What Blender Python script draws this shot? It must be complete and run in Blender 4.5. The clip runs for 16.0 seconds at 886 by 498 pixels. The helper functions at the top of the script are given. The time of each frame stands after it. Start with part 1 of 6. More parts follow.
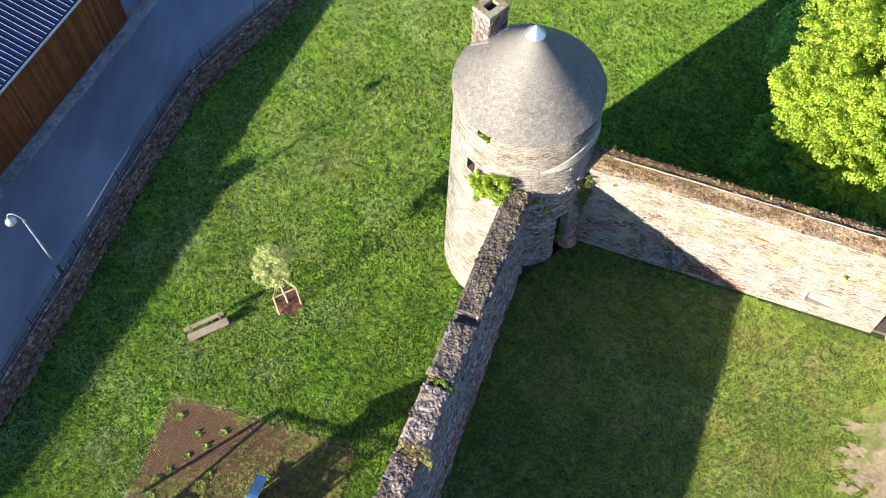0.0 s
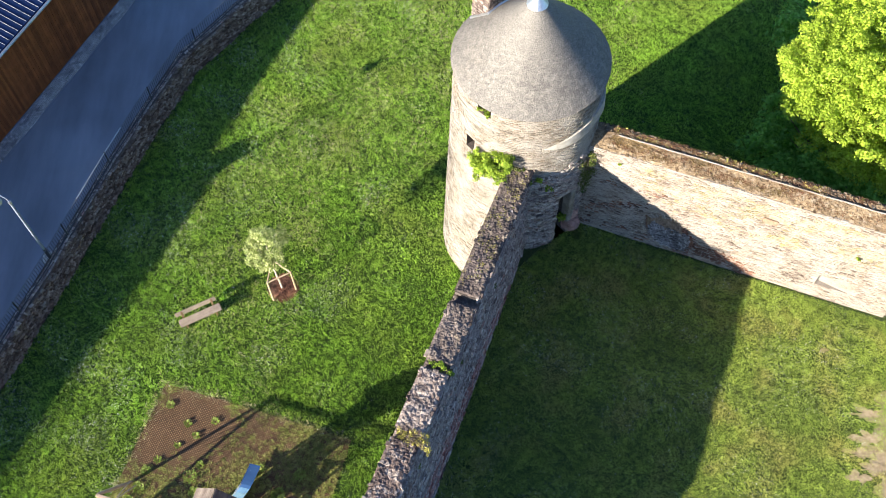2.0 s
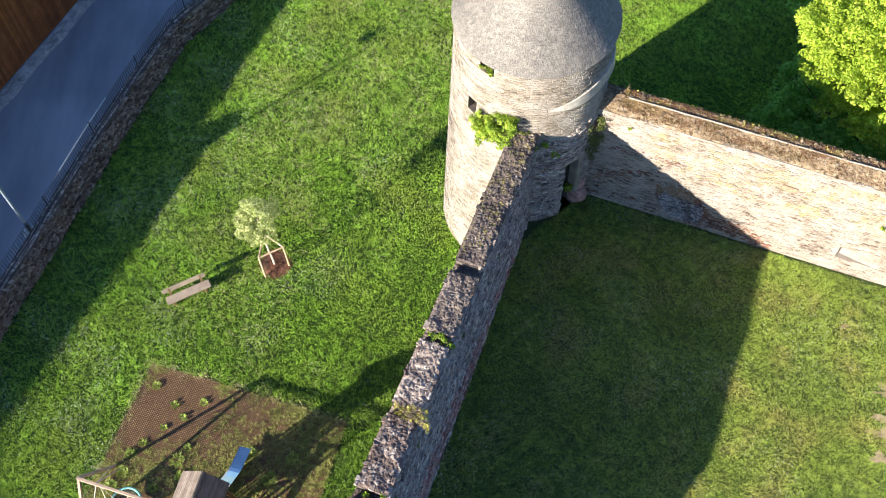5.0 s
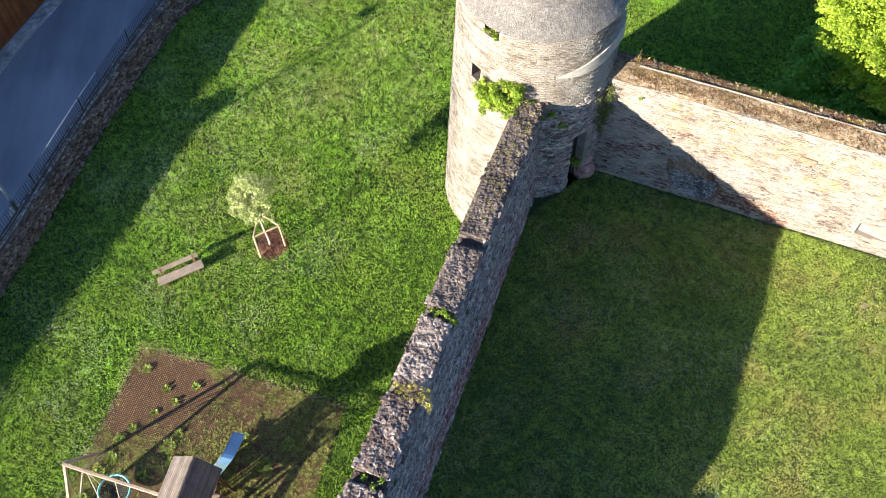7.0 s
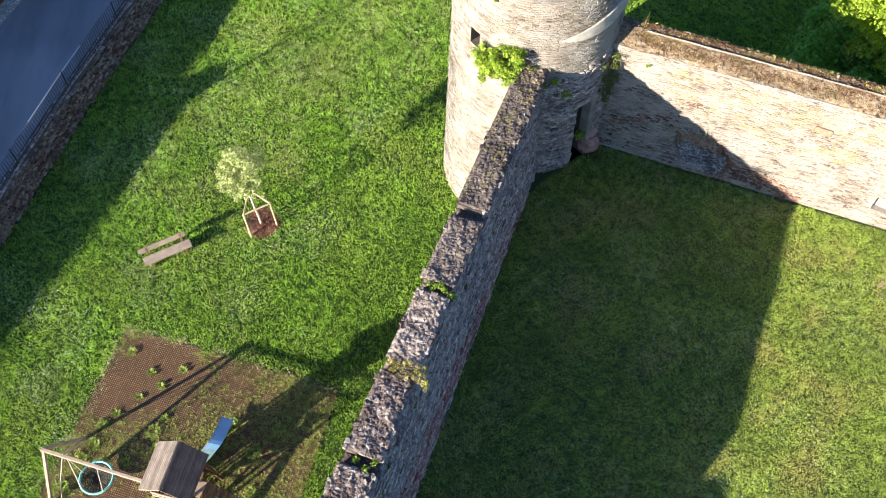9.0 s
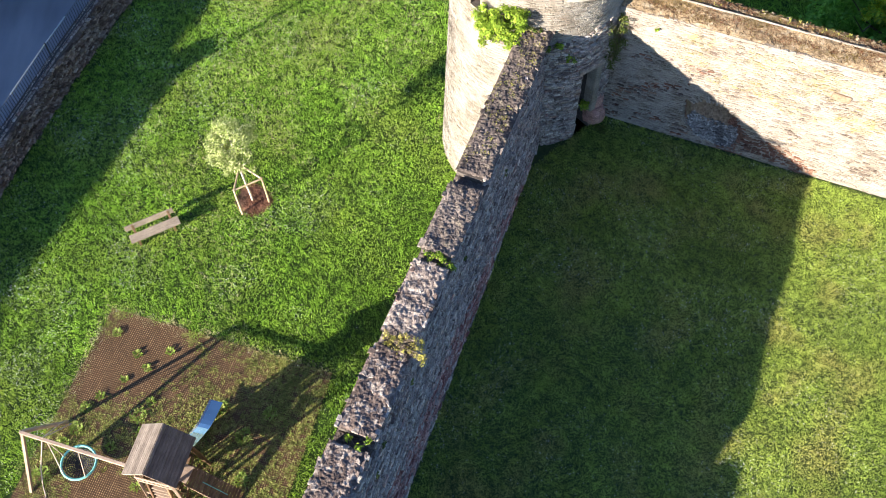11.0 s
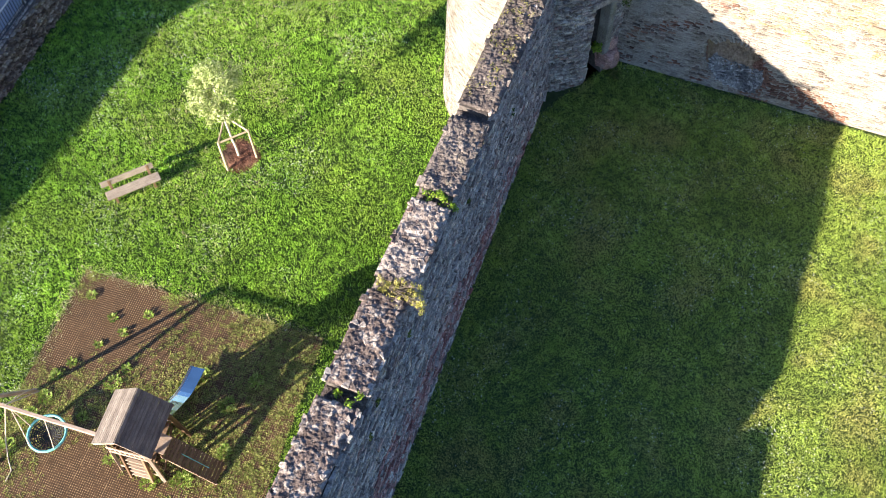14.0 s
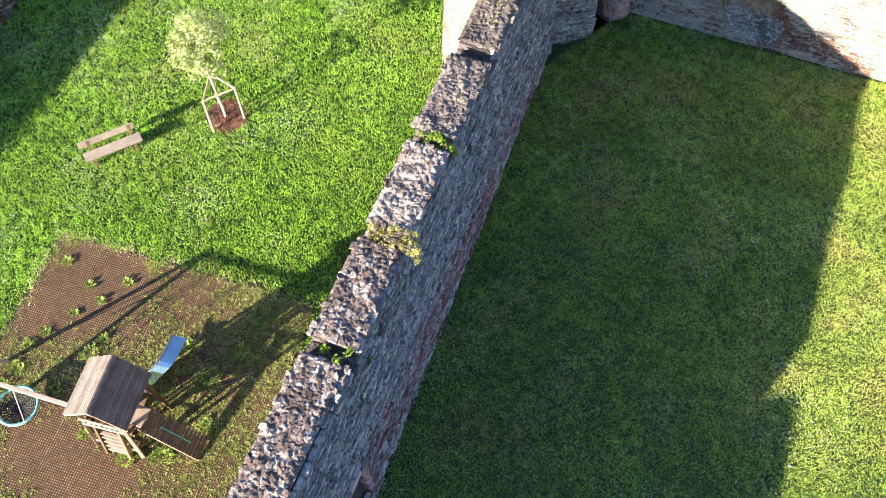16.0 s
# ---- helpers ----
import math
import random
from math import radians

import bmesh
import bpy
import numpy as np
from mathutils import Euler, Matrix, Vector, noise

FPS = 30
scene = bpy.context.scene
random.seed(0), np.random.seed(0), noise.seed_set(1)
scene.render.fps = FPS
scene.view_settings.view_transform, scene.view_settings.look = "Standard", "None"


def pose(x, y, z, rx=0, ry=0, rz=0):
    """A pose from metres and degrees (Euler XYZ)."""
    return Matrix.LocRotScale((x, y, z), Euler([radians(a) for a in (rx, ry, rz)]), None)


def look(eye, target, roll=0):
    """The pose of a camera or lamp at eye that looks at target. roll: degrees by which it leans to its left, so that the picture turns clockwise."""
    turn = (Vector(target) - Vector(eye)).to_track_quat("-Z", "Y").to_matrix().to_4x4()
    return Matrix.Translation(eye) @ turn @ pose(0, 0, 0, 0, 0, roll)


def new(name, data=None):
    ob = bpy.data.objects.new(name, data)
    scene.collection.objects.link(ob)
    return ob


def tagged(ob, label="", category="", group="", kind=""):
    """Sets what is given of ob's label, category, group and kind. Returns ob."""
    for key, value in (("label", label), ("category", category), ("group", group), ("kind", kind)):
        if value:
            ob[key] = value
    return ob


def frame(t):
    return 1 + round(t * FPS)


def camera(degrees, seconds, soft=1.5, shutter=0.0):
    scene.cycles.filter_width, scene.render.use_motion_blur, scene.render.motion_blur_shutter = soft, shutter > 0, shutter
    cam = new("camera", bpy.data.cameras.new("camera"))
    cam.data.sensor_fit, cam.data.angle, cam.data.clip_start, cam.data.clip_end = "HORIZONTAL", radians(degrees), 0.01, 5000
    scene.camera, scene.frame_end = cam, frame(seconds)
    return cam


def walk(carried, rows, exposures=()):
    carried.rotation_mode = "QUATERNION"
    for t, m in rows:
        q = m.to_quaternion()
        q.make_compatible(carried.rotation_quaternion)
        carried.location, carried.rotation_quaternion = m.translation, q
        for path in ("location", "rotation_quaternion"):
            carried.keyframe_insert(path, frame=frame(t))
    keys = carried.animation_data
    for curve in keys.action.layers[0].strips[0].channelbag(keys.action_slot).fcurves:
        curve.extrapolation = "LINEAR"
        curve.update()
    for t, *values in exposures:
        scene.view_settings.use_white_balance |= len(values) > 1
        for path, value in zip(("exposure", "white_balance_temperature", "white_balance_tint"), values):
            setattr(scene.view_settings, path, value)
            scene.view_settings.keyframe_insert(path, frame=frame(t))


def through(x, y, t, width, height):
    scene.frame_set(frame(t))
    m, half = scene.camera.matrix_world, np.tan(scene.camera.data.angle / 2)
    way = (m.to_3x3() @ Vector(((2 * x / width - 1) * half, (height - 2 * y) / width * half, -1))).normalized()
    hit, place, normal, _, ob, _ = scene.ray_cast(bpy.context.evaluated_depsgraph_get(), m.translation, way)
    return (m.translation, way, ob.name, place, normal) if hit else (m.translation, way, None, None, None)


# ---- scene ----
# The camera sinks straight down, always turned 60.8 degrees below the horizon.
cam = camera(48.81, 16.0, soft=1.0)
DOWN = 60.82
PATH = [
    (0, -0.000, 0.000, 39.485),
    (0.5, 0.003, -0.014, 39.164),
    (1, 0.030, -0.008, 38.765),
    (1.5, 0.043, -0.011, 38.435),
    (2, 0.047, -0.019, 38.074),
    (2.5, 0.049, -0.027, 37.766),
    (3, 0.053, -0.011, 37.401),
    (3.5, 0.072, -0.010, 37.080),
    (4, 0.084, -0.002, 36.682),
    (6.5, -0.041, -0.010, 34.602),
    (7, -0.037, -0.002, 34.163),
    (7.5, -0.005, 0.008, 33.746),
    (8, 0.014, 0.022, 33.306),
    (8.5, 0.035, 0.043, 32.873),
    (9, 0.040, 0.045, 32.440),
    (11.5, 0.088, 0.047, 30.297),
    (12, 0.090, 0.050, 29.808),
    (12.5, 0.068, 0.054, 29.338),
    (13, 0.067, 0.051, 28.853),
    (13.5, 0.062, 0.055, 28.384),
    (14, 0.058, 0.053, 27.868),
    (14.5, 0.080, 0.010, 27.339),
    (15, 0.105, -0.011, 26.756),
    (15.5, 0.113, 0.004, 26.225),
    (16, 0.095, 0.015, 25.675),
]
walk(cam, [(t, pose(x, y, z, 90 - DOWN)) for t, x, y, z in PATH],
     [(0, 1.88), (7, 1.89), (12, 1.99), (14, 2.16), (16, 2.43)])

# ---- light ----
SUN_AZ, SUN_EL = 39.0, 16.7      # the way the light travels in plan, and its height
world = bpy.data.worlds.new("sky")
scene.world = world
world.use_nodes = True
wn = world.node_tree.nodes
sky = wn.new("ShaderNodeTexSky")
sky.sky_type = "NISHITA"
sky.sun_disc = False
sky.sun_elevation = radians(SUN_EL)
sky.sun_rotation = radians(270 - SUN_AZ)
sky.air_density, sky.dust_density, sky.ozone_density = 1.15, 0.9, 3.0
clear = wn.new("ShaderNodeMix")            # a clear evening sky, deep blue away from the sun
clear.data_type, clear.blend_type = "RGBA", "MULTIPLY"
clear.inputs[0].default_value = 1.0
clear.inputs[7].default_value = (0.77, 0.94, 1.19, 1)
world.node_tree.links.new(sky.outputs[0], clear.inputs[6])
world.node_tree.links.new(clear.outputs[2], wn["Background"].inputs[0])
wn["Background"].inputs[1].default_value = 0.063
sun = new("sun", bpy.data.lights.new("sun", "SUN"))
sun.data.energy, sun.data.angle, sun.data.color = 5.0, radians(0.5), (1.0, 0.90, 0.74)
_away = Vector((math.cos(radians(SUN_AZ)) * math.cos(radians(SUN_EL)), math.sin(radians(SUN_AZ)) * math.cos(radians(SUN_EL)), -math.sin(radians(SUN_EL))))
sun.matrix_world = look(-60 * _away, (0, 0, 0))


# ---- materials ----
def material(name, rough=0.9, metal=0.0, spec=0.3):
    m = bpy.data.materials.new(name)
    m.use_nodes = True
    b = m.node_tree.nodes["Principled BSDF"]
    b.inputs["Roughness"].default_value = rough
    b.inputs["Metallic"].default_value = metal
    b.inputs["Specular IOR Level"].default_value = spec
    return m, m.node_tree.nodes, m.node_tree.links, b


def ramp(nodes, links, fac, stops):
    r = nodes.new("ShaderNodeValToRGB")
    els = r.color_ramp.elements
    while len(els) < len(stops):
        els.new(0.5)
    for e, (p, c) in zip(els, stops):
        e.position, e.color = p, (*c, 1)
    links.new(fac, r.inputs[0])
    return r.outputs[0]


def noise_tex(nodes, links, scale, detail=4.0, rough=0.55, coord="Object", stretch=None):
    tc = nodes.new("ShaderNodeTexCoord")
    out = tc.outputs[coord]
    if stretch:
        mp = nodes.new("ShaderNodeMapping")
        mp.inputs["Scale"].default_value = stretch
        links.new(out, mp.inputs[0])
        out = mp.outputs[0]
    n = nodes.new("ShaderNodeTexNoise")
    n.inputs["Scale"].default_value = scale
    n.inputs["Detail"].default_value = detail
    n.inputs["Roughness"].default_value = rough
    links.new(out, n.inputs["Vector"])
    return n.outputs["Fac"]


def place_noise(nodes, links, scale, detail=4.0, stretch=None):
    """Noise by the place in the world, the same for every piece of a wall."""
    g = nodes.new("ShaderNodeNewGeometry")
    out = g.outputs["Position"]
    if stretch:
        mp = nodes.new("ShaderNodeMapping")
        mp.inputs["Scale"].default_value = stretch
        links.new(out, mp.inputs[0])
        out = mp.outputs[0]
    n = nodes.new("ShaderNodeTexNoise")
    n.inputs["Scale"].default_value = scale
    n.inputs["Detail"].default_value = detail
    links.new(out, n.inputs["Vector"])
    return n.outputs["Fac"]


def mix(nodes, links, fac, a, b, mode="MIX"):
    m = nodes.new("ShaderNodeMix")
    m.data_type, m.blend_type = "RGBA", mode
    for sock, v in ((m.inputs[0], fac), (m.inputs[6], a), (m.inputs[7], b)):
        if hasattr(v, "links"):
            links.new(v, sock)
        elif isinstance(v, tuple):
            sock.default_value = (*v, 1)
        else:
            sock.default_value = v
    return m.outputs[2]


def step(nodes, links, fac, lo, hi):
    m = nodes.new("ShaderNodeMapRange")
    m.inputs[1].default_value, m.inputs[2].default_value = lo, hi
    links.new(fac, m.inputs[0])
    return m.outputs[0]


def bump(nodes, links, b, fac, strength=0.4, distance=0.02):
    n = nodes.new("ShaderNodeBump")
    n.inputs["Strength"].default_value, n.inputs["Distance"].default_value = strength, distance
    links.new(fac, n.inputs["Height"])
    links.new(n.outputs[0], b.inputs["Normal"])


def piece_random(nodes, links):
    """A number per stone, whether it is an object of its own or an island of a joined mesh."""
    o, g = nodes.new("ShaderNodeObjectInfo"), nodes.new("ShaderNodeNewGeometry")
    a = nodes.new("ShaderNodeMath")
    a.operation = "ADD"
    links.new(o.outputs["Random"], a.inputs[0])
    links.new(g.outputs["Random Per Island"], a.inputs[1])
    f = nodes.new("ShaderNodeMath")
    f.operation = "FRACT"
    links.new(a.outputs[0], f.inputs[0])
    return f.outputs[0]


def stone_material(name, stops, rough=0.92, spec=0.2, lichen=(0.36, 0.27, 0.07), lichen_at=(0.62, 0.72), dark=(0.05, 0.045, 0.04), dark_at=(0.6, 0.75), dark_amount=0.7, wash=None, fleck=2.6, streak=0.8):
    m, n, l, b = material(name, rough, spec=spec)
    c = ramp(n, l, piece_random(n, l), stops)
    grain = place_noise(n, l, 26, 9)
    c = mix(n, l, 0.75, c, ramp(n, l, grain, [(0.30, (0.35, 0.33, 0.32)), (0.66, (1.30, 1.27, 1.23))]), "MULTIPLY")
    blot = place_noise(n, l, 0.9, 6)
    c = mix(n, l, step(n, l, blot, *dark_at), c, mix(n, l, dark_amount, c, dark))
    c = mix(n, l, step(n, l, place_noise(n, l, fleck, 8), *lichen_at), c, mix(n, l, 0.75, c, lichen))
    c = mix(n, l, streak, c, ramp(n, l, place_noise(n, l, 2.2, 6, (0.55, 0.55, 2.2)), [(0.32, (0.50, 0.48, 0.48)), (0.66, (1.25, 1.24, 1.21))]), "MULTIPLY")
    c = mix(n, l, streak * 0.9, c, ramp(n, l, place_noise(n, l, 11, 5, (0.6, 0.6, 2.4)), [(0.34, (0.52, 0.50, 0.48)), (0.64, (1.28, 1.27, 1.25))]), "MULTIPLY")      # rain streaks and weathered courses
    if wash:        # remains of limewash over stones and joints alike
        w = mix(n, l, 0.5, wash[0], ramp(n, l, grain, [(0.3, (0.75, 0.75, 0.75)), (0.7, (1.15, 1.15, 1.15))]), "MULTIPLY")
        c = mix(n, l, step(n, l, place_noise(n, l, wash[1], 9), *wash[2]), c, mix(n, l, wash[3], c, w))
    l.new(c, b.inputs["Base Color"])
    bump(n, l, b, grain, 0.7, 0.03)
    return m


def plain_material(name, lo, hi, scale=20.0, rough=0.85, metal=0.0, strength=0.3, spec=0.3, stretch=None, big=None):
    m, n, l, b = material(name, rough, metal, spec)
    f = noise_tex(n, l, scale, 6, stretch=stretch)
    c = ramp(n, l, f, [(0.3, lo), (0.7, hi)])
    f2 = place_noise(n, l, 0.7 if big is None else big, 4)
    c = mix(n, l, 0.5, c, ramp(n, l, f2, [(0.3, (0.7, 0.7, 0.7)), (0.7, (1.2, 1.2, 1.2))]), "MULTIPLY")
    l.new(c, b.inputs["Base Color"])
    bump(n, l, b, f, strength, 0.01)
    return m


def leaf_material(name, stops, through=0.35, patch=None, rough=0.5, tufty=0.75):
    """Blades and leaves: colour by blade, lighter and darker patches, some light let through."""
    m, n, l, b = material(name, rough, spec=0.12)
    c = ramp(n, l, piece_random(n, l), stops)
    big = place_noise(n, l, 0.45, 5)
    c = mix(n, l, 0.8, c, ramp(n, l, big, [(0.3, (0.72, 0.75, 0.7)), (0.7, (1.22, 1.15, 1.2))]), "MULTIPLY")
    mid = place_noise(n, l, 3.2, 3)
    c = mix(n, l, tufty, c, ramp(n, l, mid, [(0.34, (0.62, 0.66, 0.6)), (0.66, (1.32, 1.28, 1.3))]), "MULTIPLY")
    if patch:
        c = mix(n, l, step(n, l, place_noise(n, l, patch[1], 7), *patch[2]), c, mix(n, l, patch[3], c, patch[0]))
    l.new(c, b.inputs["Base Color"])
    t = n.new("ShaderNodeBsdfTranslucent")
    l.new(c, t.inputs[0])
    s = n.new("ShaderNodeMixShader")
    s.inputs[0].default_value = through
    l.new(b.outputs[0], s.inputs[1])
    l.new(t.outputs[0], s.inputs[2])
    l.new(s.outputs[0], n["Material Output"].inputs[0])
    return m


M_TOWER = stone_material("tower_stone", [(0.0, (0.15, 0.128, 0.106)), (0.2, (0.215, 0.194, 0.17)), (0.6, (0.262, 0.244, 0.22)), (0.9, (0.312, 0.294, 0.268)), (1.0, (0.18, 0.138, 0.11))], lichen=(0.223, 0.177, 0.0698), lichen_at=(0.58, 0.78), dark=(0.0698, 0.0577, 0.0484), dark_at=(0.55, 0.75), dark_amount=0.65, wash=((0.318, 0.30, 0.274), 1.3, (0.42, 0.60), 0.7), streak=0.34)
M_LIME = stone_material("lime_rubble", [(0.0, (0.125, 0.10, 0.09)), (0.22, (0.205, 0.172, 0.152)), (0.5, (0.30, 0.265, 0.235)), (0.9, (0.375, 0.338, 0.302)), (1.0, (0.19, 0.135, 0.115))], lichen=(0.26, 0.208, 0.104), lichen_at=(0.60, 0.80), dark=(0.104, 0.0709, 0.0625), dark_at=(0.55, 0.75), dark_amount=0.65, wash=((0.330, 0.299, 0.270), 1.3, (0.44, 0.60), 0.5), streak=0.36)
M_RUBBLE = stone_material("purple_rubble", [(0.0, (0.17, 0.135, 0.13)), (0.3, (0.33, 0.275, 0.262)), (0.6, (0.45, 0.395, 0.372)), (0.8, (0.33, 0.29, 0.272)), (0.92, (0.60, 0.545, 0.505)), (1.0, (0.34, 0.20, 0.18))], lichen=(0.52, 0.49, 0.44), lichen_at=(0.52, 0.66), dark=(0.20, 0.13, 0.12), dark_amount=0.6, fleck=7.0, streak=0.6)
M_CREST = stone_material("crest_stone", [(0.0, (0.115, 0.085, 0.08)), (0.35, (0.195, 0.155, 0.145)), (0.7, (0.27, 0.222, 0.207)), (0.92, (0.37, 0.325, 0.303)), (1.0, (0.20, 0.13, 0.118))], lichen=(0.42, 0.365, 0.335), lichen_at=(0.50, 0.66), dark=(0.07, 0.052, 0.048), dark_amount=0.7, dark_at=(0.50, 0.62), fleck=6.0, streak=0.55)
M_DARK_CREST = stone_material("dark_crest_stone", [(0.0, (0.07, 0.054, 0.052)), (0.4, (0.12, 0.097, 0.092)), (0.8, (0.185, 0.155, 0.145)), (1.0, (0.29, 0.25, 0.23))], lichen=(0.30, 0.255, 0.20), lichen_at=(0.56, 0.70), dark=(0.045, 0.036, 0.036), dark_amount=0.6, dark_at=(0.50, 0.66), fleck=6.0, streak=0.5)
M_RETAIN = stone_material("retaining_stone", [(0.0, (0.11, 0.072, 0.054)), (0.4, (0.24, 0.175, 0.14)), (0.8, (0.37, 0.295, 0.245)), (1.0, (0.50, 0.43, 0.37))], lichen=(0.31, 0.275, 0.235), lichen_at=(0.56, 0.70), dark=(0.09, 0.07, 0.06), fleck=6.0, streak=0.5)
M_YELLOW = stone_material("lichened_rubble", [(0.0, (0.21, 0.18, 0.14)), (0.5, (0.29, 0.26, 0.205)), (1.0, (0.36, 0.33, 0.27))], lichen=(0.37, 0.31, 0.12), lichen_at=(0.46, 0.66), dark=(0.14, 0.10, 0.05), wash=((0.33, 0.30, 0.24), 1.3, (0.48, 0.66), 0.6), fleck=4.0)
M_MORTAR = stone_material("lime_mortar", [(0.0, (0.281, 0.245, 0.214)), (1.0, (0.281, 0.245, 0.214))], lichen=(0.208, 0.156, 0.125), lichen_at=(0.5, 0.7), dark=(0.136, 0.11, 0.0939), dark_amount=0.7, wash=((0.312, 0.281, 0.255), 1.3, (0.44, 0.60), 0.75), streak=0.4)
M_DARK_MORTAR = plain_material("old_mortar", (0.06, 0.05, 0.048), (0.13, 0.11, 0.10), 14, 0.95, strength=0.6, spec=0.1)
M_SLATE = stone_material("roof_slate", rough=0.55, spec=0.25, stops=[(0.0, (0.150, 0.143, 0.138)), (0.5, (0.178, 0.170, 0.162)), (1.0, (0.215, 0.203, 0.19))], lichen=(0.27, 0.245, 0.20), lichen_at=(0.74, 1.0), dark=(0.10, 0.098, 0.096), dark_at=(0.52, 0.95), dark_amount=0.12, fleck=5.0, streak=0.2)
M_LEAD = plain_material("lead_sheet", (0.55, 0.57, 0.6), (0.72, 0.74, 0.77), 9, 0.35, 0.9, 0.1, 0.5)
M_GRASS = leaf_material("lawn_grass", [(0.0, (0.30, 0.53, 0.072)), (0.5, (0.36, 0.615, 0.09)), (0.92, (0.41, 0.65, 0.10)), (1.0, (0.55, 0.65, 0.22))], 0.48, ((0.42, 0.50, 0.12), 0.30, (0.44, 0.66), 0.5), 0.95)
M_STRAW = leaf_material("dry_grass", [(0.0, (0.38, 0.34, 0.18)), (0.6, (0.54, 0.49, 0.32)), (1.0, (0.70, 0.66, 0.50))], 0.3, None, 0.95)
M_YARD = leaf_material("yard_grass", [(0.0, (0.41, 0.55, 0.11)), (0.5, (0.46, 0.61, 0.13)), (0.9, (0.50, 0.64, 0.145)), (1.0, (0.60, 0.64, 0.23))], 0.47, ((0.68, 0.56, 0.23), 0.6, (0.50, 0.68), 0.62), 0.95, 0.55)
M_PETAL = leaf_material("daisy_petal", [(0.0, (0.75, 0.75, 0.72)), (1.0, (0.85, 0.85, 0.82))], 0.2)
M_TURF = plain_material("turf", (0.026, 0.046, 0.015), (0.048, 0.078, 0.024), 22, 1.0, strength=0.8, spec=0.05)
M_YARD_TURF = plain_material("yard_turf", (0.036, 0.055, 0.024), (0.066, 0.085, 0.036), 9, 1.0, strength=0.8, spec=0.05)
M_SAND = plain_material("bare_sand", (0.26, 0.20, 0.12), (0.44, 0.35, 0.23), 7, 1.0, strength=0.6, spec=0.05)
M_ASPHALT = plain_material("asphalt", (0.160, 0.168, 0.198), (0.245, 0.256, 0.295), 0.6, 0.75, strength=0.05, big=0.25, stretch=(1.6, 0.35, 1))
M_SETT = stone_material("granite_sett", [(0.0, (0.34, 0.34, 0.34)), (1.0, (0.66, 0.65, 0.64))], lichen_at=(0.8, 0.9))
M_IRON = plain_material("dark_steel", (0.045, 0.05, 0.06), (0.085, 0.092, 0.105), 30, 0.45, 0.5)
M_ZINC = plain_material("galvanised_steel", (0.42, 0.44, 0.46), (0.58, 0.6, 0.62), 20, 0.4, 0.85, 0.1)
M_SHEET = plain_material("blue_roof_sheet", (0.008, 0.022, 0.075), (0.014, 0.034, 0.11), 5, 0.4, 0.3, 0.1, 0.5)
M_SEAM = plain_material("sheet_seam", (0.12, 0.14, 0.18), (0.18, 0.20, 0.25), 5, 0.6, 0.2, 0.1)
# the blue of open shade is put into the lamp pole's colour
M_LAMP = plain_material("lamp_shadow_blue", (0.16, 0.20, 0.27), (0.24, 0.28, 0.35), 8, 0.5, 0.0, 0.05, 0.4)
M_HANDRAIL = plain_material("worn_rail_steel", (0.14, 0.15, 0.165), (0.22, 0.23, 0.245), 12, 0.35, 0.8, 0.05, 0.5)
M_FLUE_SHADE = plain_material("flue_shade", (0.02, 0.018, 0.016), (0.03, 0.028, 0.025), 5)


def wood_material(name, stops, rough=0.75, along=(0.6, 9, 9), worn=0.55):
    m, n, l, b = material(name, rough, spec=0.25)
    c = ramp(n, l, piece_random(n, l), stops)
    g = noise_tex(n, l, 9, 8, 0.65, stretch=along)
    c = mix(n, l, 0.8, c, ramp(n, l, g, [(0.3, (worn, worn * 0.95, worn * 0.9)), (0.7, (1.25, 1.25, 1.25))]), "MULTIPLY")
    c = mix(n, l, 0.6, c, ramp(n, l, place_noise(n, l, 2.5, 5), [(0.35, (0.65, 0.64, 0.64)), (0.65, (1.15, 1.15, 1.15))]), "MULTIPLY")
    l.new(c, b.inputs["Base Color"])
    bump(n, l, b, g, 0.4, 0.006)
    return m


M_CLAD = wood_material("brown_cladding", [(0.0, (0.15, 0.047, 0.016)), (0.5, (0.20, 0.064, 0.021)), (1.0, (0.275, 0.096, 0.032))])
M_TIMBER = wood_material("weathered_timber", [(0.0, (0.15, 0.09, 0.055)), (1.0, (0.25, 0.16, 0.10))])
M_GREYWOOD = wood_material("grey_boards", [(0.0, (0.175, 0.14, 0.122)), (1.0, (0.285, 0.238, 0.206))], along=(9, 0.7, 9), worn=0.35)
M_STAKE = wood_material("stake_wood", [(0.0, (0.46, 0.35, 0.24)), (1.0, (0.58, 0.46, 0.33))])
M_BENCHWOOD = wood_material("bench_wood", [(0.0, (0.28, 0.23, 0.185)), (1.0, (0.36, 0.30, 0.245))])


# ---- building blocks ----
def mesh_of(name, verts, faces, mat, smooth=False):
    me = bpy.data.meshes.new(name)
    me.from_pydata([tuple(v) for v in verts], [], faces)
    me.materials.append(mat)
    if smooth:
        me.polygons.foreach_set("use_smooth", [True] * len(me.polygons))
    me.update()
    return me


def part(name, bm, mat, parent, label=""):
    """Links a bmesh (or a ready mesh) as one mesh object under a thing or a part."""
    if isinstance(bm, bpy.types.Mesh):
        me = bm
    else:
        me = bpy.data.meshes.new(name)
        bm.to_mesh(me)
        bm.free()
        me.materials.append(mat)
    ob = new(name, me)
    ob.parent = parent
    return tagged(ob, label)


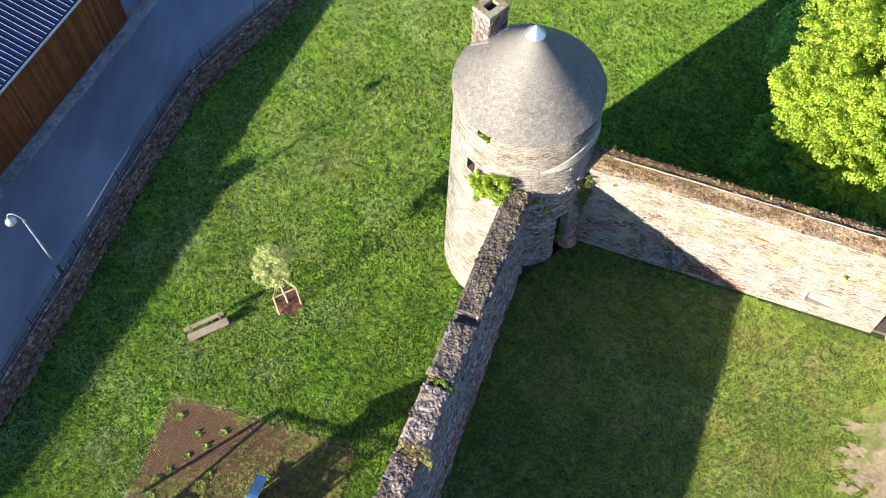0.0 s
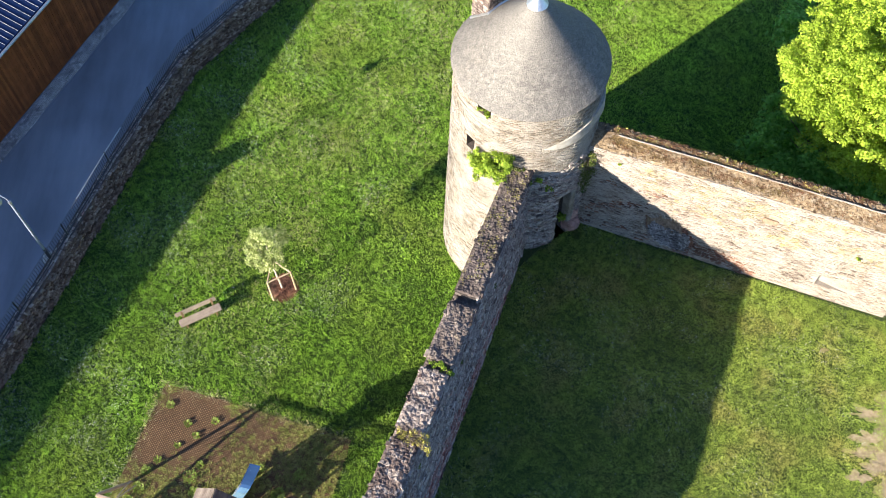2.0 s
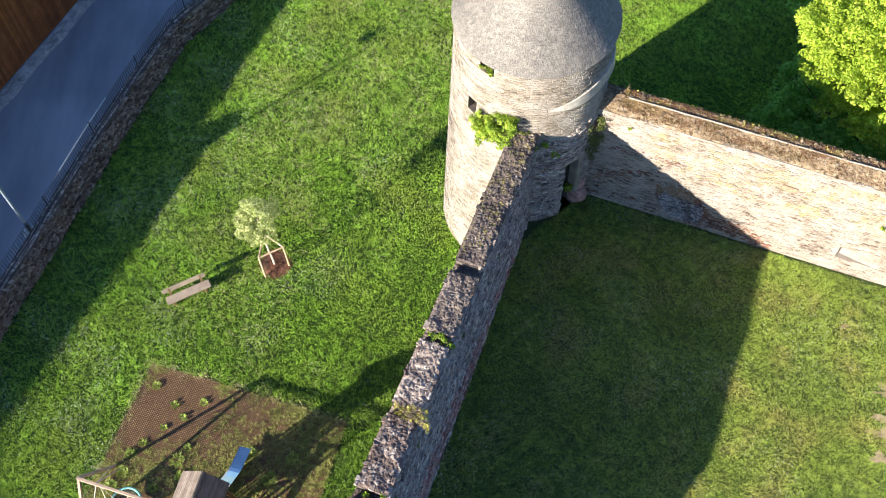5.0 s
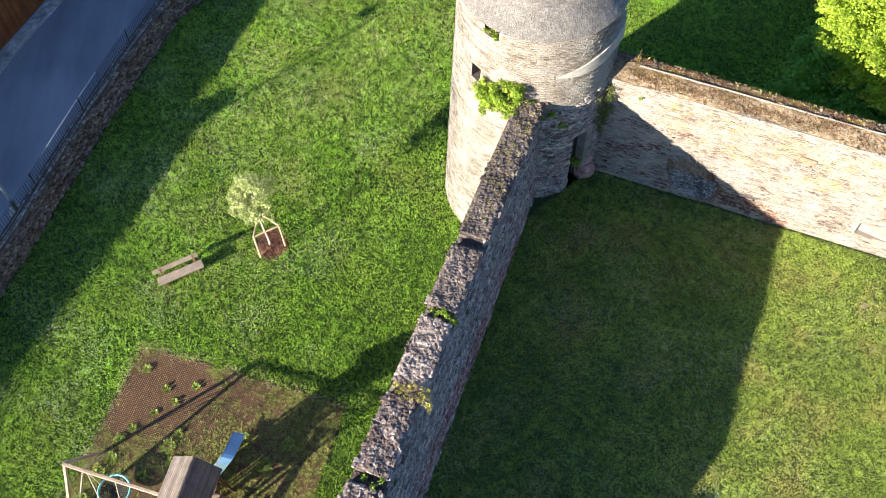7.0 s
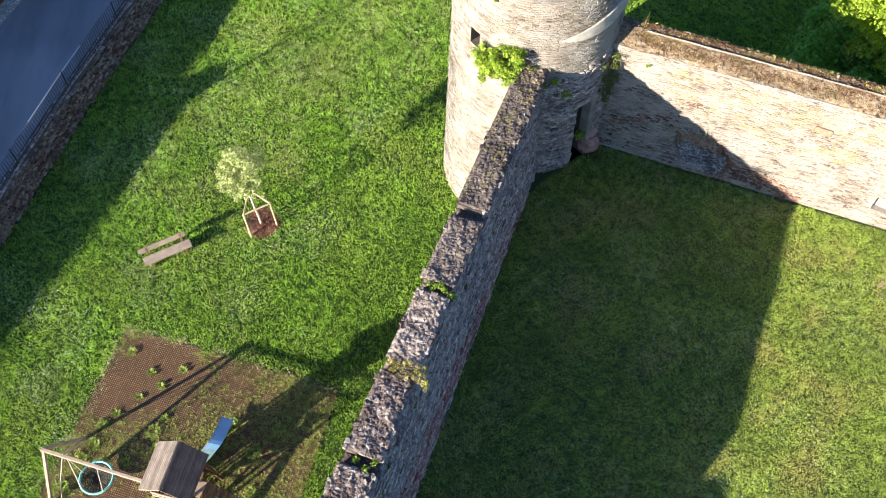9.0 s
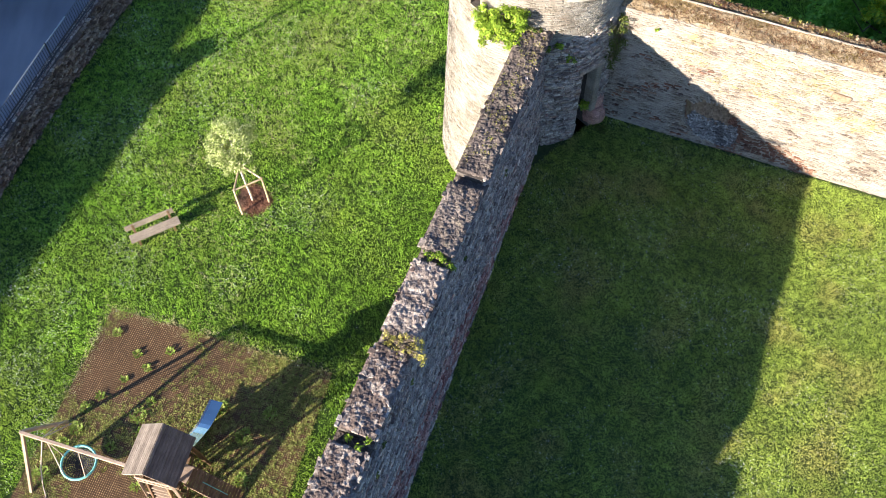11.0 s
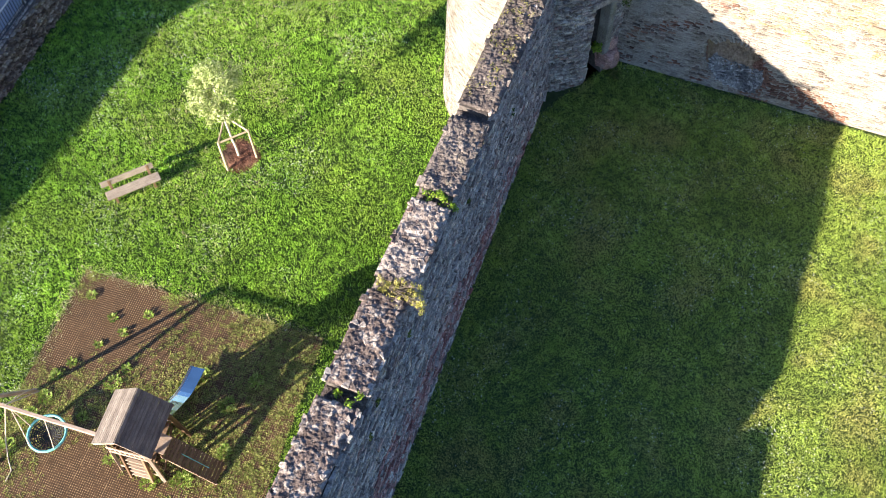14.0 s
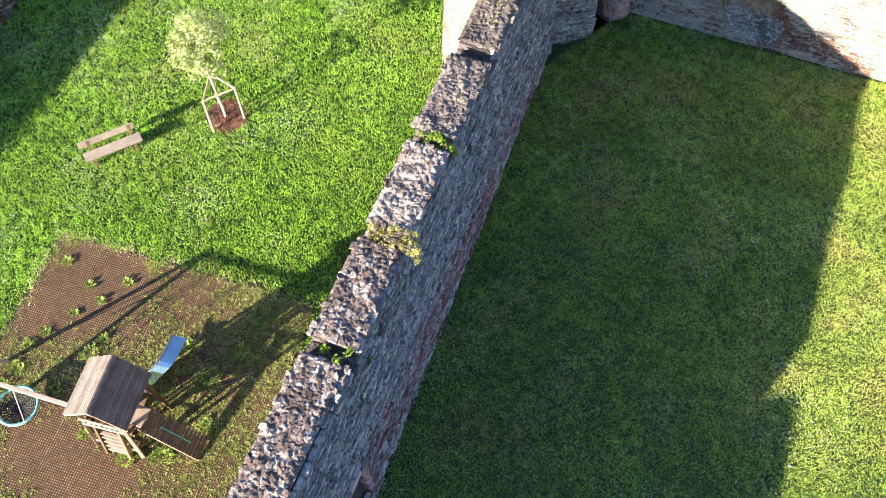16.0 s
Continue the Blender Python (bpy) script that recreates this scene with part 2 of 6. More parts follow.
def box(sx, sy, sz, m=None, bevel=0.01, bm=None):
    """A box with bevelled edges, centred, moved by m; added to bm where one is given."""
    b = bmesh.new()
    bmesh.ops.create_cube(b, size=1)
    bmesh.ops.scale(b, vec=(sx, sy, sz), verts=b.verts)
    if bevel:
        bmesh.ops.bevel(b, geom=b.edges[:], offset=min(bevel, 0.3 * min(sx, sy, sz)), segments=1, affect="EDGES")
    if m is not None:
        b.transform(m)
    if bm is None:
        return b
    tmp = bpy.data.meshes.new("tmp")
    b.to_mesh(tmp)
    b.free()
    bm.from_mesh(tmp)
    bpy.data.meshes.remove(tmp)
    return bm


def rod(a, b, r1, r2=None, seg=8, bm=None):
    """A round bar from a to b."""
    a, b = Vector(a), Vector(b)
    out = bmesh.new() if bm is None else bm
    d = b - a
    q = d.to_track_quat("Z", "Y").to_matrix().to_4x4()
    bmesh.ops.create_cone(out, cap_ends=True, segments=seg, radius1=r1, radius2=r1 if r2 is None else r2, depth=d.length, matrix=Matrix.Translation((a + b) / 2) @ q)
    return out


def beam(a, b, w, h, bm=None, up=(0, 0, 1), bevel=0.008):
    """A squared timber from a to b, w wide, h deep (towards up)."""
    a, b = Vector(a), Vector(b)
    x = (b - a).normalized()
    z = Vector(up)
    z = (z - x * z.dot(x)).normalized()
    y = z.cross(x)
    m = Matrix((x, y, z)).transposed().to_4x4()
    return box((b - a).length, w, h, Matrix.Translation((a + b) / 2) @ m, bevel, bm)


def empty(name, label="", category="", group="", kind="", at=(0, 0, 0)):
    e = new(name)
    e.empty_display_size = 0.2
    e.location = at
    return tagged(e, label, category, group, kind)


def thing(name, me, label="", category="", group="", kind=""):
    return tagged(new(name, me), label, category, group, kind)


rng = np.random.default_rng(7)


def stone_shape(w, h, proud, r, n=8, ragged=0.09):
    """A rough stone as it stands out of a wall: outline and smaller face. u, v in the wall, d outwards."""
    if n == 8:
        skew = r.normal(0, 0.10)
        base = [(1, -0.62), (1, 0.62), (0.78, 1), (-0.78, 1), (-1, 0.62), (-1, -0.62), (-0.78, -1), (0.78, -1)]
        vs = [((u + skew * v) * (1 - ragged * 0.55 * r.random()), v * (1 - ragged * r.random())) for u, v in base]
    else:
        vs = []
        for k in range(n):
            a = 2 * math.pi * (k + 0.5) / n
            q = 0.985 / max(abs(math.cos(a)), abs(math.sin(a))) * (1 - ragged * r.random())
            vs.append((math.cos(a) * q, math.sin(a) * q))
    outer = [(u * w / 2, v * h / 2, -0.04) for u, v in vs]
    inner = [(u * w / 2 * 0.92, v * h / 2 * 0.84, proud * (0.6 + 0.7 * r.random())) for u, v in vs]
    verts = outer + inner
    faces = [(k, (k + 1) % n, n + (k + 1) % n, n + k) for k in range(n)] + [tuple(range(n, 2 * n))]
    return verts, faces


def courses(length, height, hmin, hmax, wmin, wmax, r, wave=0.03):
    """Stones laid in uneven courses over a length and a height: (u, v, w, h) of each."""
    out, v = [], 0.0
    while v < height - 0.02:
        h = min(r.uniform(hmin, hmax), height - v)
        u = -r.uniform(0, wmax)
        while u < length:
            w = r.uniform(wmin, wmax) * (0.7 + h / hmax * 0.5)
            a, b = max(u, 0), min(u + w, length)
            if b - a > 0.04:
                out.append(((a + b) / 2, v + h / 2 + wave * math.sin(u * 1.7 + v), b - a, h))
            u += w
        v += h
    return out


def lay(name, stones, frame_of, parent, mat, proud, r, singles=0, nearest=None, label="", n=8, ragged=0.09, turn=0.0):
    """Lays stones with frame_of(u, v) -> 4x4 (x along the course, y up the wall, z out of it). The ones that `nearest` rates
    lowest become parts of their own; the rest are joined."""
    order = sorted(range(len(stones)), key=lambda k: nearest(stones[k])) if nearest else []
    chosen = set(order[:singles])
    verts, faces = [], []
    shapes = []
    for k in range(10):
        v, f = stone_shape(1, 1, 1, r, n, ragged)
        shapes.append(mesh_of(name, v, f, mat))
    for k, (u, v, w, h) in enumerate(stones):
        m = frame_of(u, v)
        if turn:
            m = m @ pose(0, 0, 0, r.normal(0, turn), r.normal(0, turn), r.normal(0, turn))
        p = proud * r.uniform(0.35, 1.25)
        if k in chosen:
            ob = new(name, shapes[int(r.integers(10))])
            ob.parent = parent
            ob.matrix_basis = m @ Matrix.Diagonal((w, h, p, 1))
            continue
        sv, sf = stone_shape(w, h, p, r, n, ragged)
        o = len(verts)
        a = np.array(m)
        verts.extend((np.array(sv) @ a[:3, :3].T + a[:3, 3]).tolist())
        faces.extend([tuple(i + o for i in f) for f in sf])
    if verts:
        tagged(part(name + "_joined", mesh_of(name + "_joined", verts, faces, mat), None, parent, label), kind="stuff")


def frame_from(o, x, y):
    x, y = Vector(x).normalized(), Vector(y).normalized()
    z = x.cross(y).normalized()
    y = z.cross(x)
    return Matrix.Translation(o) @ Matrix((x, y, z)).transposed().to_4x4()


def prism(name, plan, z0, z1, mat, top=None):
    """A solid over a plan polygon (counter-clockwise); top: another polygon for the upper outline."""
    n = len(plan)
    top = top or plan
    v = [(x, y, z0) for x, y in plan] + [(x, y, z1) for x, y in top]
    f = [tuple(reversed(range(n))), tuple(range(n, 2 * n))] + [(k, (k + 1) % n, n + (k + 1) % n, n + k) for k in range(n)]
    return mesh_of(name, v, f, mat)


def sheet(name, plan, z, mat):
    return mesh_of(name, [(x, y, z) for x, y in plan], [tuple(range(len(plan)))], mat)


def cells(length, width, count, r, reach=0.75):
    """A strip parted into many-cornered pieces, like broken rubble: the corners of each piece."""
    pts = []
    for k in range(count):
        best, far = None, -1.0
        for c in range(5):
            q = (r.uniform(0, length), r.uniform(0, width))
            d = min([(q[0] - a) ** 2 + (q[1] - b) ** 2 for a, b in pts[-400:]], default=9.0) * r.uniform(0.3, 1.0)
            if d > far:
                best, far = q, d
        pts.append(best)
    pts = np.array(pts)
    out = []
    for i, (x, y) in enumerate(pts):
        e = 0.05 * r.random()
        poly = [(-0.02, -e), (length + 0.02, -e), (length + 0.02, width + e), (-0.02, width + e)]
        d = np.hypot(pts[:, 0] - x, pts[:, 1] - y)
        for j in np.argsort(d)[1:22]:
            if d[j] > reach:
                break
            mx, my = (pts[j] + (x, y)) / 2
            nx, ny = pts[j] - (x, y)
            cut = []
            for k in range(len(poly)):
                a, b = poly[k], poly[(k + 1) % len(poly)]
                fa, fb = (a[0] - mx) * nx + (a[1] - my) * ny, (b[0] - mx) * nx + (b[1] - my) * ny
                if fa <= 0:
                    cut.append(a)
                if (fa < 0) != (fb < 0):
                    t = fa / (fa - fb)
                    cut.append((a[0] + (b[0] - a[0]) * t, a[1] + (b[1] - a[1]) * t))
            poly = cut
        if len(poly) > 2:
            out.append(poly)
    return out


def chunk(poly, high, r):
    """A broken stone over a plan outline: a rim, a shoulder and a tilted top."""
    n = len(poly)
    cx, cy = sum(p[0] for p in poly) / n, sum(p[1] for p in poly) / n
    tx, ty = r.normal(0, 0.13, 2)
    v = []
    for s, h in ((0.97, -0.05), (0.92, 0.55 * high), (r.uniform(0.66, 0.86), high)):
        for x, y in poly:
            dx, dy = (x - cx) * s * r.uniform(0.93, 1.0), (y - cy) * s * r.uniform(0.93, 1.0)
            v.append((dx, dy, h if h < 0 else h + tx * dx + ty * dy + r.normal(0, 0.004)))
    f = [(a * n + k, a * n + (k + 1) % n, (a + 1) * n + (k + 1) % n, (a + 1) * n + k) for a in (0, 1) for k in range(n)] + [tuple(range(2 * n, 3 * n))]
    return (cx, cy), v, f


# ---- ground ----
LAWN, ROAD, YARD = 0.0, 1.15, 3.6
# the foot of the retaining wall along the road, from south to north
RETAIN = [(-27.0, -6.0), (-21.6, 6.5), (-18.0, 15.0), (-16.35, 19.6), (-15.45, 22.4), (-14.65, 24.8), (-14.15, 26.2), (-13.65, 27.55), (-12.8, 29.7), (-12.15, 31.3), (-11.05, 32.75), (-9.85, 34.4), (-8.1, 36.6), (-6.0, 38.7), (-2.6, 41.6), (4.0, 46.0), (30.0, 57.0)]


def w1_left(y):
    return 0.40 + 0.395 * (y - 14.6)


def w1_right(y):
    return 1.13 + 0.375 * (y - 14.2)


def w1_foot(y):
    return 1.07 + 0.355 * (y - 13.04)


def w2_front(x):
    return 20.48 - 0.374 * (x - 5.64)


def road_side(p, d):
    """A point moved by d metres away from the lawn."""
    return (p[0] - 0.92 * d, p[1] + 0.39 * d)


ground = tagged(thing("ground", sheet("ground", [(-400, -400), (400, -400), (400, 400), (-400, 400)], LAWN, M_TURF), "level lawn soil reaching the horizon", "ground"), kind="structure")
road = tagged(thing("road", mesh_of("road", [(*road_side(p, 0.62), ROAD) for p in RETAIN] + [(-90, 120, ROAD), (-90, -60, ROAD)], [tuple(range(len(RETAIN) + 2))], M_ASPHALT), "dark asphalt lane above the lawn, in shade", "road"), kind="structure")
yard_plan = [(w1_foot(-40) - 0.2, -40), (60, -40), (60, 0), (w1_foot(19) + 40, w2_front(45)), (17.0, w2_front(17.0) + 0.4), (5.4, w2_front(5.4) + 0.6), (3.6, 20.6), (w1_foot(19) - 0.2, 19)]
yard = tagged(thing("yard", prism("yard", yard_plan, 0.0, YARD, M_YARD_TURF), "raised walled yard with thin dry grass", "ground"), kind="structure")


# ---- grass ----
def in_poly(px, py, poly):
    inside = np.zeros(len(px), bool)
    n = len(poly)
    for k in range(n):
        (x1, y1), (x2, y2) = poly[k], poly[(k + 1) % n]
        if y1 == y2:
            continue
        hit = ((y1 > py) != (y2 > py)) & (px < (x2 - x1) * (py - y1) / (y2 - y1) + x1)
        inside ^= hit
    return inside


def swell(x, y, size, seed):
    """Smooth uneven patches, about size metres across, from 0 to 1."""
    g = np.random.default_rng(seed).random((64, 64))
    u, v = x / size + 1000, y / size + 1000
    i, j = np.floor(u).astype(int), np.floor(v).astype(int)
    a, b = u - i, v - j
    a, b = a * a * (3 - 2 * a), b * b * (3 - 2 * b)
    i, j, i1, j1 = i % 64, j % 64, (i + 1) % 64, (j + 1) % 64
    return (g[i, j] * (1 - a) + g[i1, j] * a) * (1 - b) + (g[i, j1] * (1 - a) + g[i1, j1] * a) * b


def tuft_field(name, x, y, z, height, width, blades, lean, mat, spread=0.05, lump=1.0):
    """Blades of grass, three-cornered, in tufts at x, y; all joined."""
    n = len(x) * blades
    bx = np.repeat(x, blades) + rng.normal(0, spread, n)
    by = np.repeat(y, blades) + rng.normal(0, spread, n)
    a = rng.uniform(0, 2 * np.pi, n)
    lumpy = 1 + lump * (0.75 * swell(x, y, 0.21, 1) + 0.55 * swell(x, y, 0.62, 2) - 0.65)       # clumps of longer and shorter grass
    h = np.repeat(height * lumpy * rng.uniform(0.7, 1.3, len(x)), blades) * rng.uniform(0.6, 1.2, n)
    w = width * rng.uniform(0.6, 1.3, n)
    la = rng.uniform(0, 2 * np.pi, n)
    ll = h * np.abs(rng.normal(0, lean, n))
    co = np.zeros((n, 3, 3), np.float32)
    co[:, 0] = np.stack([bx - np.cos(a) * w, by - np.sin(a) * w, np.full(n, z - 0.005)], 1)
    co[:, 1] = np.stack([bx + np.cos(a) * w, by + np.sin(a) * w, np.full(n, z - 0.005)], 1)
    co[:, 2] = np.stack([bx + np.cos(la) * ll, by + np.sin(la) * ll, z + h], 1)
    return triangles(name, co, mat)


def triangles(name, co, mat, per=3):
    n = len(co)
    me = bpy.data.meshes.new(name)
    me.vertices.add(n * per)
    me.vertices.foreach_set("co", co.reshape(-1))
    me.loops.add(n * per)
    me.loops.foreach_set("vertex_index", np.arange(n * per, dtype=np.int32))
    me.polygons.add(n)
    me.polygons.foreach_set("loop_start", np.arange(0, n * per, per, dtype=np.int32))
    me.polygons.foreach_set("loop_total", np.full(n, per, np.int32))
    me.materials.append(mat)
    me.update()
    me.validate()
    return me


def discs(x, y, z, r, mat, name, tilt=0.5):
    """Small flower heads: squares turned and tilted at random."""
    n = len(x)
    a = rng.uniform(0, 2 * np.pi, n)
    co = np.zeros((n, 4, 3), np.float32)
    for k in range(4):
        b = a + k * np.pi / 2
        co[:, k] = np.stack([x + np.cos(b) * r, y + np.sin(b) * r, z + np.cos(b - a) * r * rng.uniform(-tilt, tilt, n)], 1)
    return triangles(name, co, mat, 4)


LAWN_PLAN = [(-22, 4), *[(p[0] + 0.05, p[1]) for p in RETAIN[2:15]], (8, 44), (26, 44), (26, w2_front(26) + 1.0), (6.2, w2_front(6.2) + 1.05), (3, 22), (w1_left(19), 19), (w1_left(3), 3)]
PLOT = [(-11.42, 14.84), (-7.5, 13.65), (-3.65, 12.42), (-6.3, 3.0), (-15.6, 2.0)]
TREE_BED = (-6.95, 19.3)
TOWER = (3.08, 22.15)


def scatter(plan, density, keep=None):
    px, py = [p[0] for p in plan], [p[1] for p in plan]
    n = int((max(px) - min(px)) * (max(py) - min(py)) * density)
    x, y = rng.uniform(min(px), max(px), n), rng.uniform(min(py), max(py), n)
    ok = in_poly(x, y, plan)
    if keep is not None:
        ok &= keep(x, y)
    return x[ok], y[ok]


def lawn_ok(x, y):
    bed = np.hypot(x - TREE_BED[0], y - TREE_BED[1]) > 0.62
    tower = np.hypot(x - TOWER[0], y - TOWER[1]) > 2.95
    edge = 0.12 * np.sin(x * 5) + 0.1 * np.sin(y * 7)
    return bed & tower & ~in_poly(x + edge, y + edge, PLOT)


gx, gy = scatter(LAWN_PLAN, 330, lawn_ok)
grass = tagged(thing("lawn_grass", tuft_field("lawn_grass", gx, gy, LAWN, 0.078, 0.0125, 4, 0.32, M_GRASS, lump=0.8), "thick fresh green mown lawn", "grass"), kind="stuff")
YARD_PLAN = [(w1_foot(2) + 0.02, 2), (19, 2), (19, 15.3), (5.5, w2_front(5.5) - 0.05), (w1_foot(18.3) + 0.05, 18.3)]
BARE = ((15.7, 12.25, 0.44), (15.15, 10.75, 0.40), (15.45, 10.2, 0.34), (15.6, 11.3, 0.36), (14.6, 14.8, 0.13), (15.0, 11.35, 0.16), (14.9, 9.9, 0.3))


def sand_edge(x, y):
    """Grass thins out in ragged clumps towards the trodden ground."""
    bare = np.zeros(len(x), bool)
    for bx, by, br in BARE:
        bare |= np.hypot((x - bx) / 1.35, (y - by) / 0.6) + 0.5 * br * (swell(x, y, 0.2, 24) - 0.5) < br * rng.normal(0.75, 0.18, len(x))
    e = (x - 14.55 - 0.42 * np.maximum(y - 10.5, 0)) / 1.9 + 0.75 * (swell(x, y, 0.55, 21) - 0.5) + 0.55 * (swell(x, y, 0.2, 22) - 0.5) + 0.35 * (swell(x, y, 1.3, 23) - 0.5)
    return ((e < rng.normal(0.62, 0.07, len(x))) | (y > 13.4)) & ~bare | (rng.random(len(x)) < 0.03)


gx, gy = scatter(YARD_PLAN, 640, sand_edge)
yard_grass = tagged(thing("yard_grass", tuft_field("yard_grass", gx, gy, YARD, 0.046, 0.0098, 5, 0.6, M_YARD, lump=0.5), "short patchy olive grass with dry spots", "grass"), kind="stuff")
sand_plan = [(15.45 + 0.42 * max(y - 10.5, 0) + 0.55 * noise.noise((y * 0.9, 0, 3)) + 0.4 * noise.noise((y * 2.6, 0, 4)) + 0.16 * noise.noise((y * 8, 0, 5)), y) for y in (0.05 * k - 4 for k in range(346))]
sand_plan = [(40, -4), (40, 13.9), (17.8, 13.5)] + sand_plan[::-1]
sand = tagged(thing("sand_path", sheet("sand_path", sand_plan, YARD + 0.004, M_SAND), "bare trodden pale sandy ground", "path"), kind="structure")
# small bare spots, worn through the turf
for k, (bx, by, br) in enumerate(BARE):
    spot = [(bx + br * r_ * math.cos(a) * 1.6, by + br * r_ * math.sin(a) * 0.75) for a, r_ in ((a, 0.85 + 0.9 * noise.noise((bx + 1.1 * math.cos(a), by + 1.1 * math.sin(a), 2)) + 0.6 * noise.noise((bx + 3 * math.cos(a), by + 3 * math.sin(a), 7))) for a in (0.1571 * q for q in range(40)))]
    tagged(thing("bare_spot", sheet("bare_spot", spot, YARD + 0.008 + 0.003 * k, M_SAND), "worn bare spot of tan soil in the grass", "bare ground"), kind="structure")


def clumpy(x, y, s, seed, cut):
    v = np.array([noise.noise((a * s + seed, b * s, seed)) for a, b in zip(x, y)])
    return v > cut + rng.normal(0, 0.15, len(x))


sx_, sy_ = scatter(LAWN_PLAN, 120, lawn_ok)
thin = sum(h * np.exp(-((sx_ - x) ** 2 + (sy_ - y) ** 2) / w ** 2) for x, y, w, h in ((-6.9, 28.6, 2.4, 0.42), (-6.5, 26.4, 1.8, 0.30), (-10.55, 20.7, 0.55, 0.75), (-9.3, 21.6, 0.5, 0.5), (-6.9, 13.95, 0.45, 0.8), (-8.5, 25.0, 1.5, 0.2)))
pale = thin + 0.9 * swell(sx_, sy_, 1.6, 5) + 0.7 * swell(sx_, sy_, 0.45, 6) + 0.030 * (sy_ - 19) - 0.05 * np.abs(sx_ + 5.5 - 0.35 * (sy_ - 22)) > rng.uniform(0.72, 1.4, len(sx_))
straw = tagged(thing("dry_grass", tuft_field("dry_grass", sx_[pale], sy_[pale], LAWN, 0.075, 0.013, 3, 0.9, M_STRAW), "pale dry grass stalks in the thin parts of the lawn", "grass"), kind="stuff")
dx, dy = scatter(LAWN_PLAN, 80, lawn_ok)
k = clumpy(dx, dy, 0.55, 3.3, 0.34 - 0.016 * (dy - 17) + 0.034 * (dx + 10)) & (dx < 4)
k2 = rng.random(len(dx)) < np.where(dx < -9, 0.13, 0.018)
daisies = tagged(thing("daisies", discs(dx[k | k2], dy[k | k2], 0.08 + 0.03 * rng.random((k | k2).sum()), 0.0145, M_PETAL, "daisies"), "small white daisies scattered in the lawn", "flowers"), kind="stuff")
sx_, sy_ = scatter(YARD_PLAN, 90, sand_edge)
worn = 0.8 * swell(sx_, sy_, 1.5, 15) + 0.7 * swell(sx_, sy_, 0.6, 16) - 0.05 * (sy_ - 9) - 0.06 * np.maximum(10.5 - sx_, 0) > rng.uniform(0.85, 1.6, len(sx_))
yard_straw = tagged(thing("yard_dry_grass", tuft_field("yard_dry_grass", sx_[worn], sy_[worn], YARD, 0.06, 0.012, 3, 0.9, M_STRAW), "pale dry grass in worn spots of the yard", "grass"), kind="stuff")
dx, dy = scatter(YARD_PLAN, 34, sand_edge)
k = clumpy(dx, dy, 0.5, 9.1, 0.10) | (rng.random(len(dx)) < 0.07)
yard_daisies = tagged(thing("yard_daisies", discs(dx[k], dy[k], YARD + 0.07 + 0.02 * rng.random(k.sum()), 0.016, M_PETAL, "yard_daisies"), "few white daisies in the yard grass", "flowers"), kind="stuff")


# ---- long wall between lawn and yard ----
wall_1 = empty("wall_1", "long old purple-grey rubble wall with eroded crest", "wall", kind="structure")
W1_TOP, W1_GAP = 9.08, 8.70
Y0, Y1 = -1.2, 20.6
part("body", mesh_of("body", [(w1_left(Y0), Y0, 0), (w1_foot(Y0), Y0, 0), (w1_foot(Y1), Y1, 0), (w1_left(Y1), Y1, 0), (w1_left(Y0), Y0, W1_GAP), (w1_right(Y0) - 0.02, Y0, W1_GAP), (w1_right(Y1) - 0.02, Y1, W1_GAP), (w1_left(Y1), Y1, W1_GAP)],
     [(3, 2, 1, 0), (4, 5, 6, 7), (0, 1, 5, 4), (1, 2, 6, 5), (2, 3, 7, 6), (3, 0, 4, 7)], M_DARK_MORTAR), None, wall_1)
MERLONS = [(14.62, 20.6), (12.25, 14.28), (9.92, 11.93), (7.50, 9.62), (2.1, 7.18), (-1.2, 2.04)]
SKEW = 0.37      # the ends stand square to the wall


def merlon(y0, y1, za, zb):
    """A stretch of crest from y0 to y1 (along its lawn side), za and zb high."""
    d = 0.86 * SKEW
    v = []
    for z in (W1_GAP - 0.01, None):
        for y, zt in ((y0, za), (y1, zb)):
            zz = z if z is not None else zt
            zz -= 0.0 if z is not None else 0.14
            v.append((w1_left(y) + 0.04, y, zz))
            v.append((w1_right(y - d) - 0.05, y - d, zz))
    f = [(4, 5, 7, 6), (0, 1, 5, 4), (1, 3, 7, 5), (3, 2, 6, 7), (2, 0, 4, 6)]
    return part("crest", mesh_of("crest", v, f, M_DARK_MORTAR), None, wall_1)


for y0, y1 in MERLONS:
    rise = 0.06 if y1 < 3 else 0.0      # the southern stretch stands a little higher
    merlon(y0, y1, W1_TOP + rise, W1_TOP + rise)
for y0, y1, za, zb in ((-2.95, -1.2, 8.12, W1_TOP - 0.1), (-14.0, -2.95, W1_TOP - 0.06, W1_TOP - 0.06)):     # the broken stretch further south
    v = [(f(y), y, z) for y, zt in ((y0, za), (y1, zb)) for f, z in ((w1_left, 0), (w1_foot, 0), (w1_right, zt), (w1_left, zt))]
    part("body", mesh_of("body", v, [(3, 2, 1, 0), (4, 5, 6, 7), (0, 1, 5, 4), (1, 2, 6, 5), (2, 3, 7, 6), (3, 0, 4, 7)], M_RUBBLE), None, wall_1)
W1_LEN = math.hypot(20 - 2, w1_foot(20) - w1_foot(2))


def w1_face(u, v):
    y = 2 + u * 18 / W1_LEN
    k = v / (W1_TOP - YARD)
    x = w1_foot(y) * (1 - k) + w1_right(y) * k
    return frame_from((x, y, YARD + v), (0.355, 1, 0.0), (-0.06, 0.02, 1))


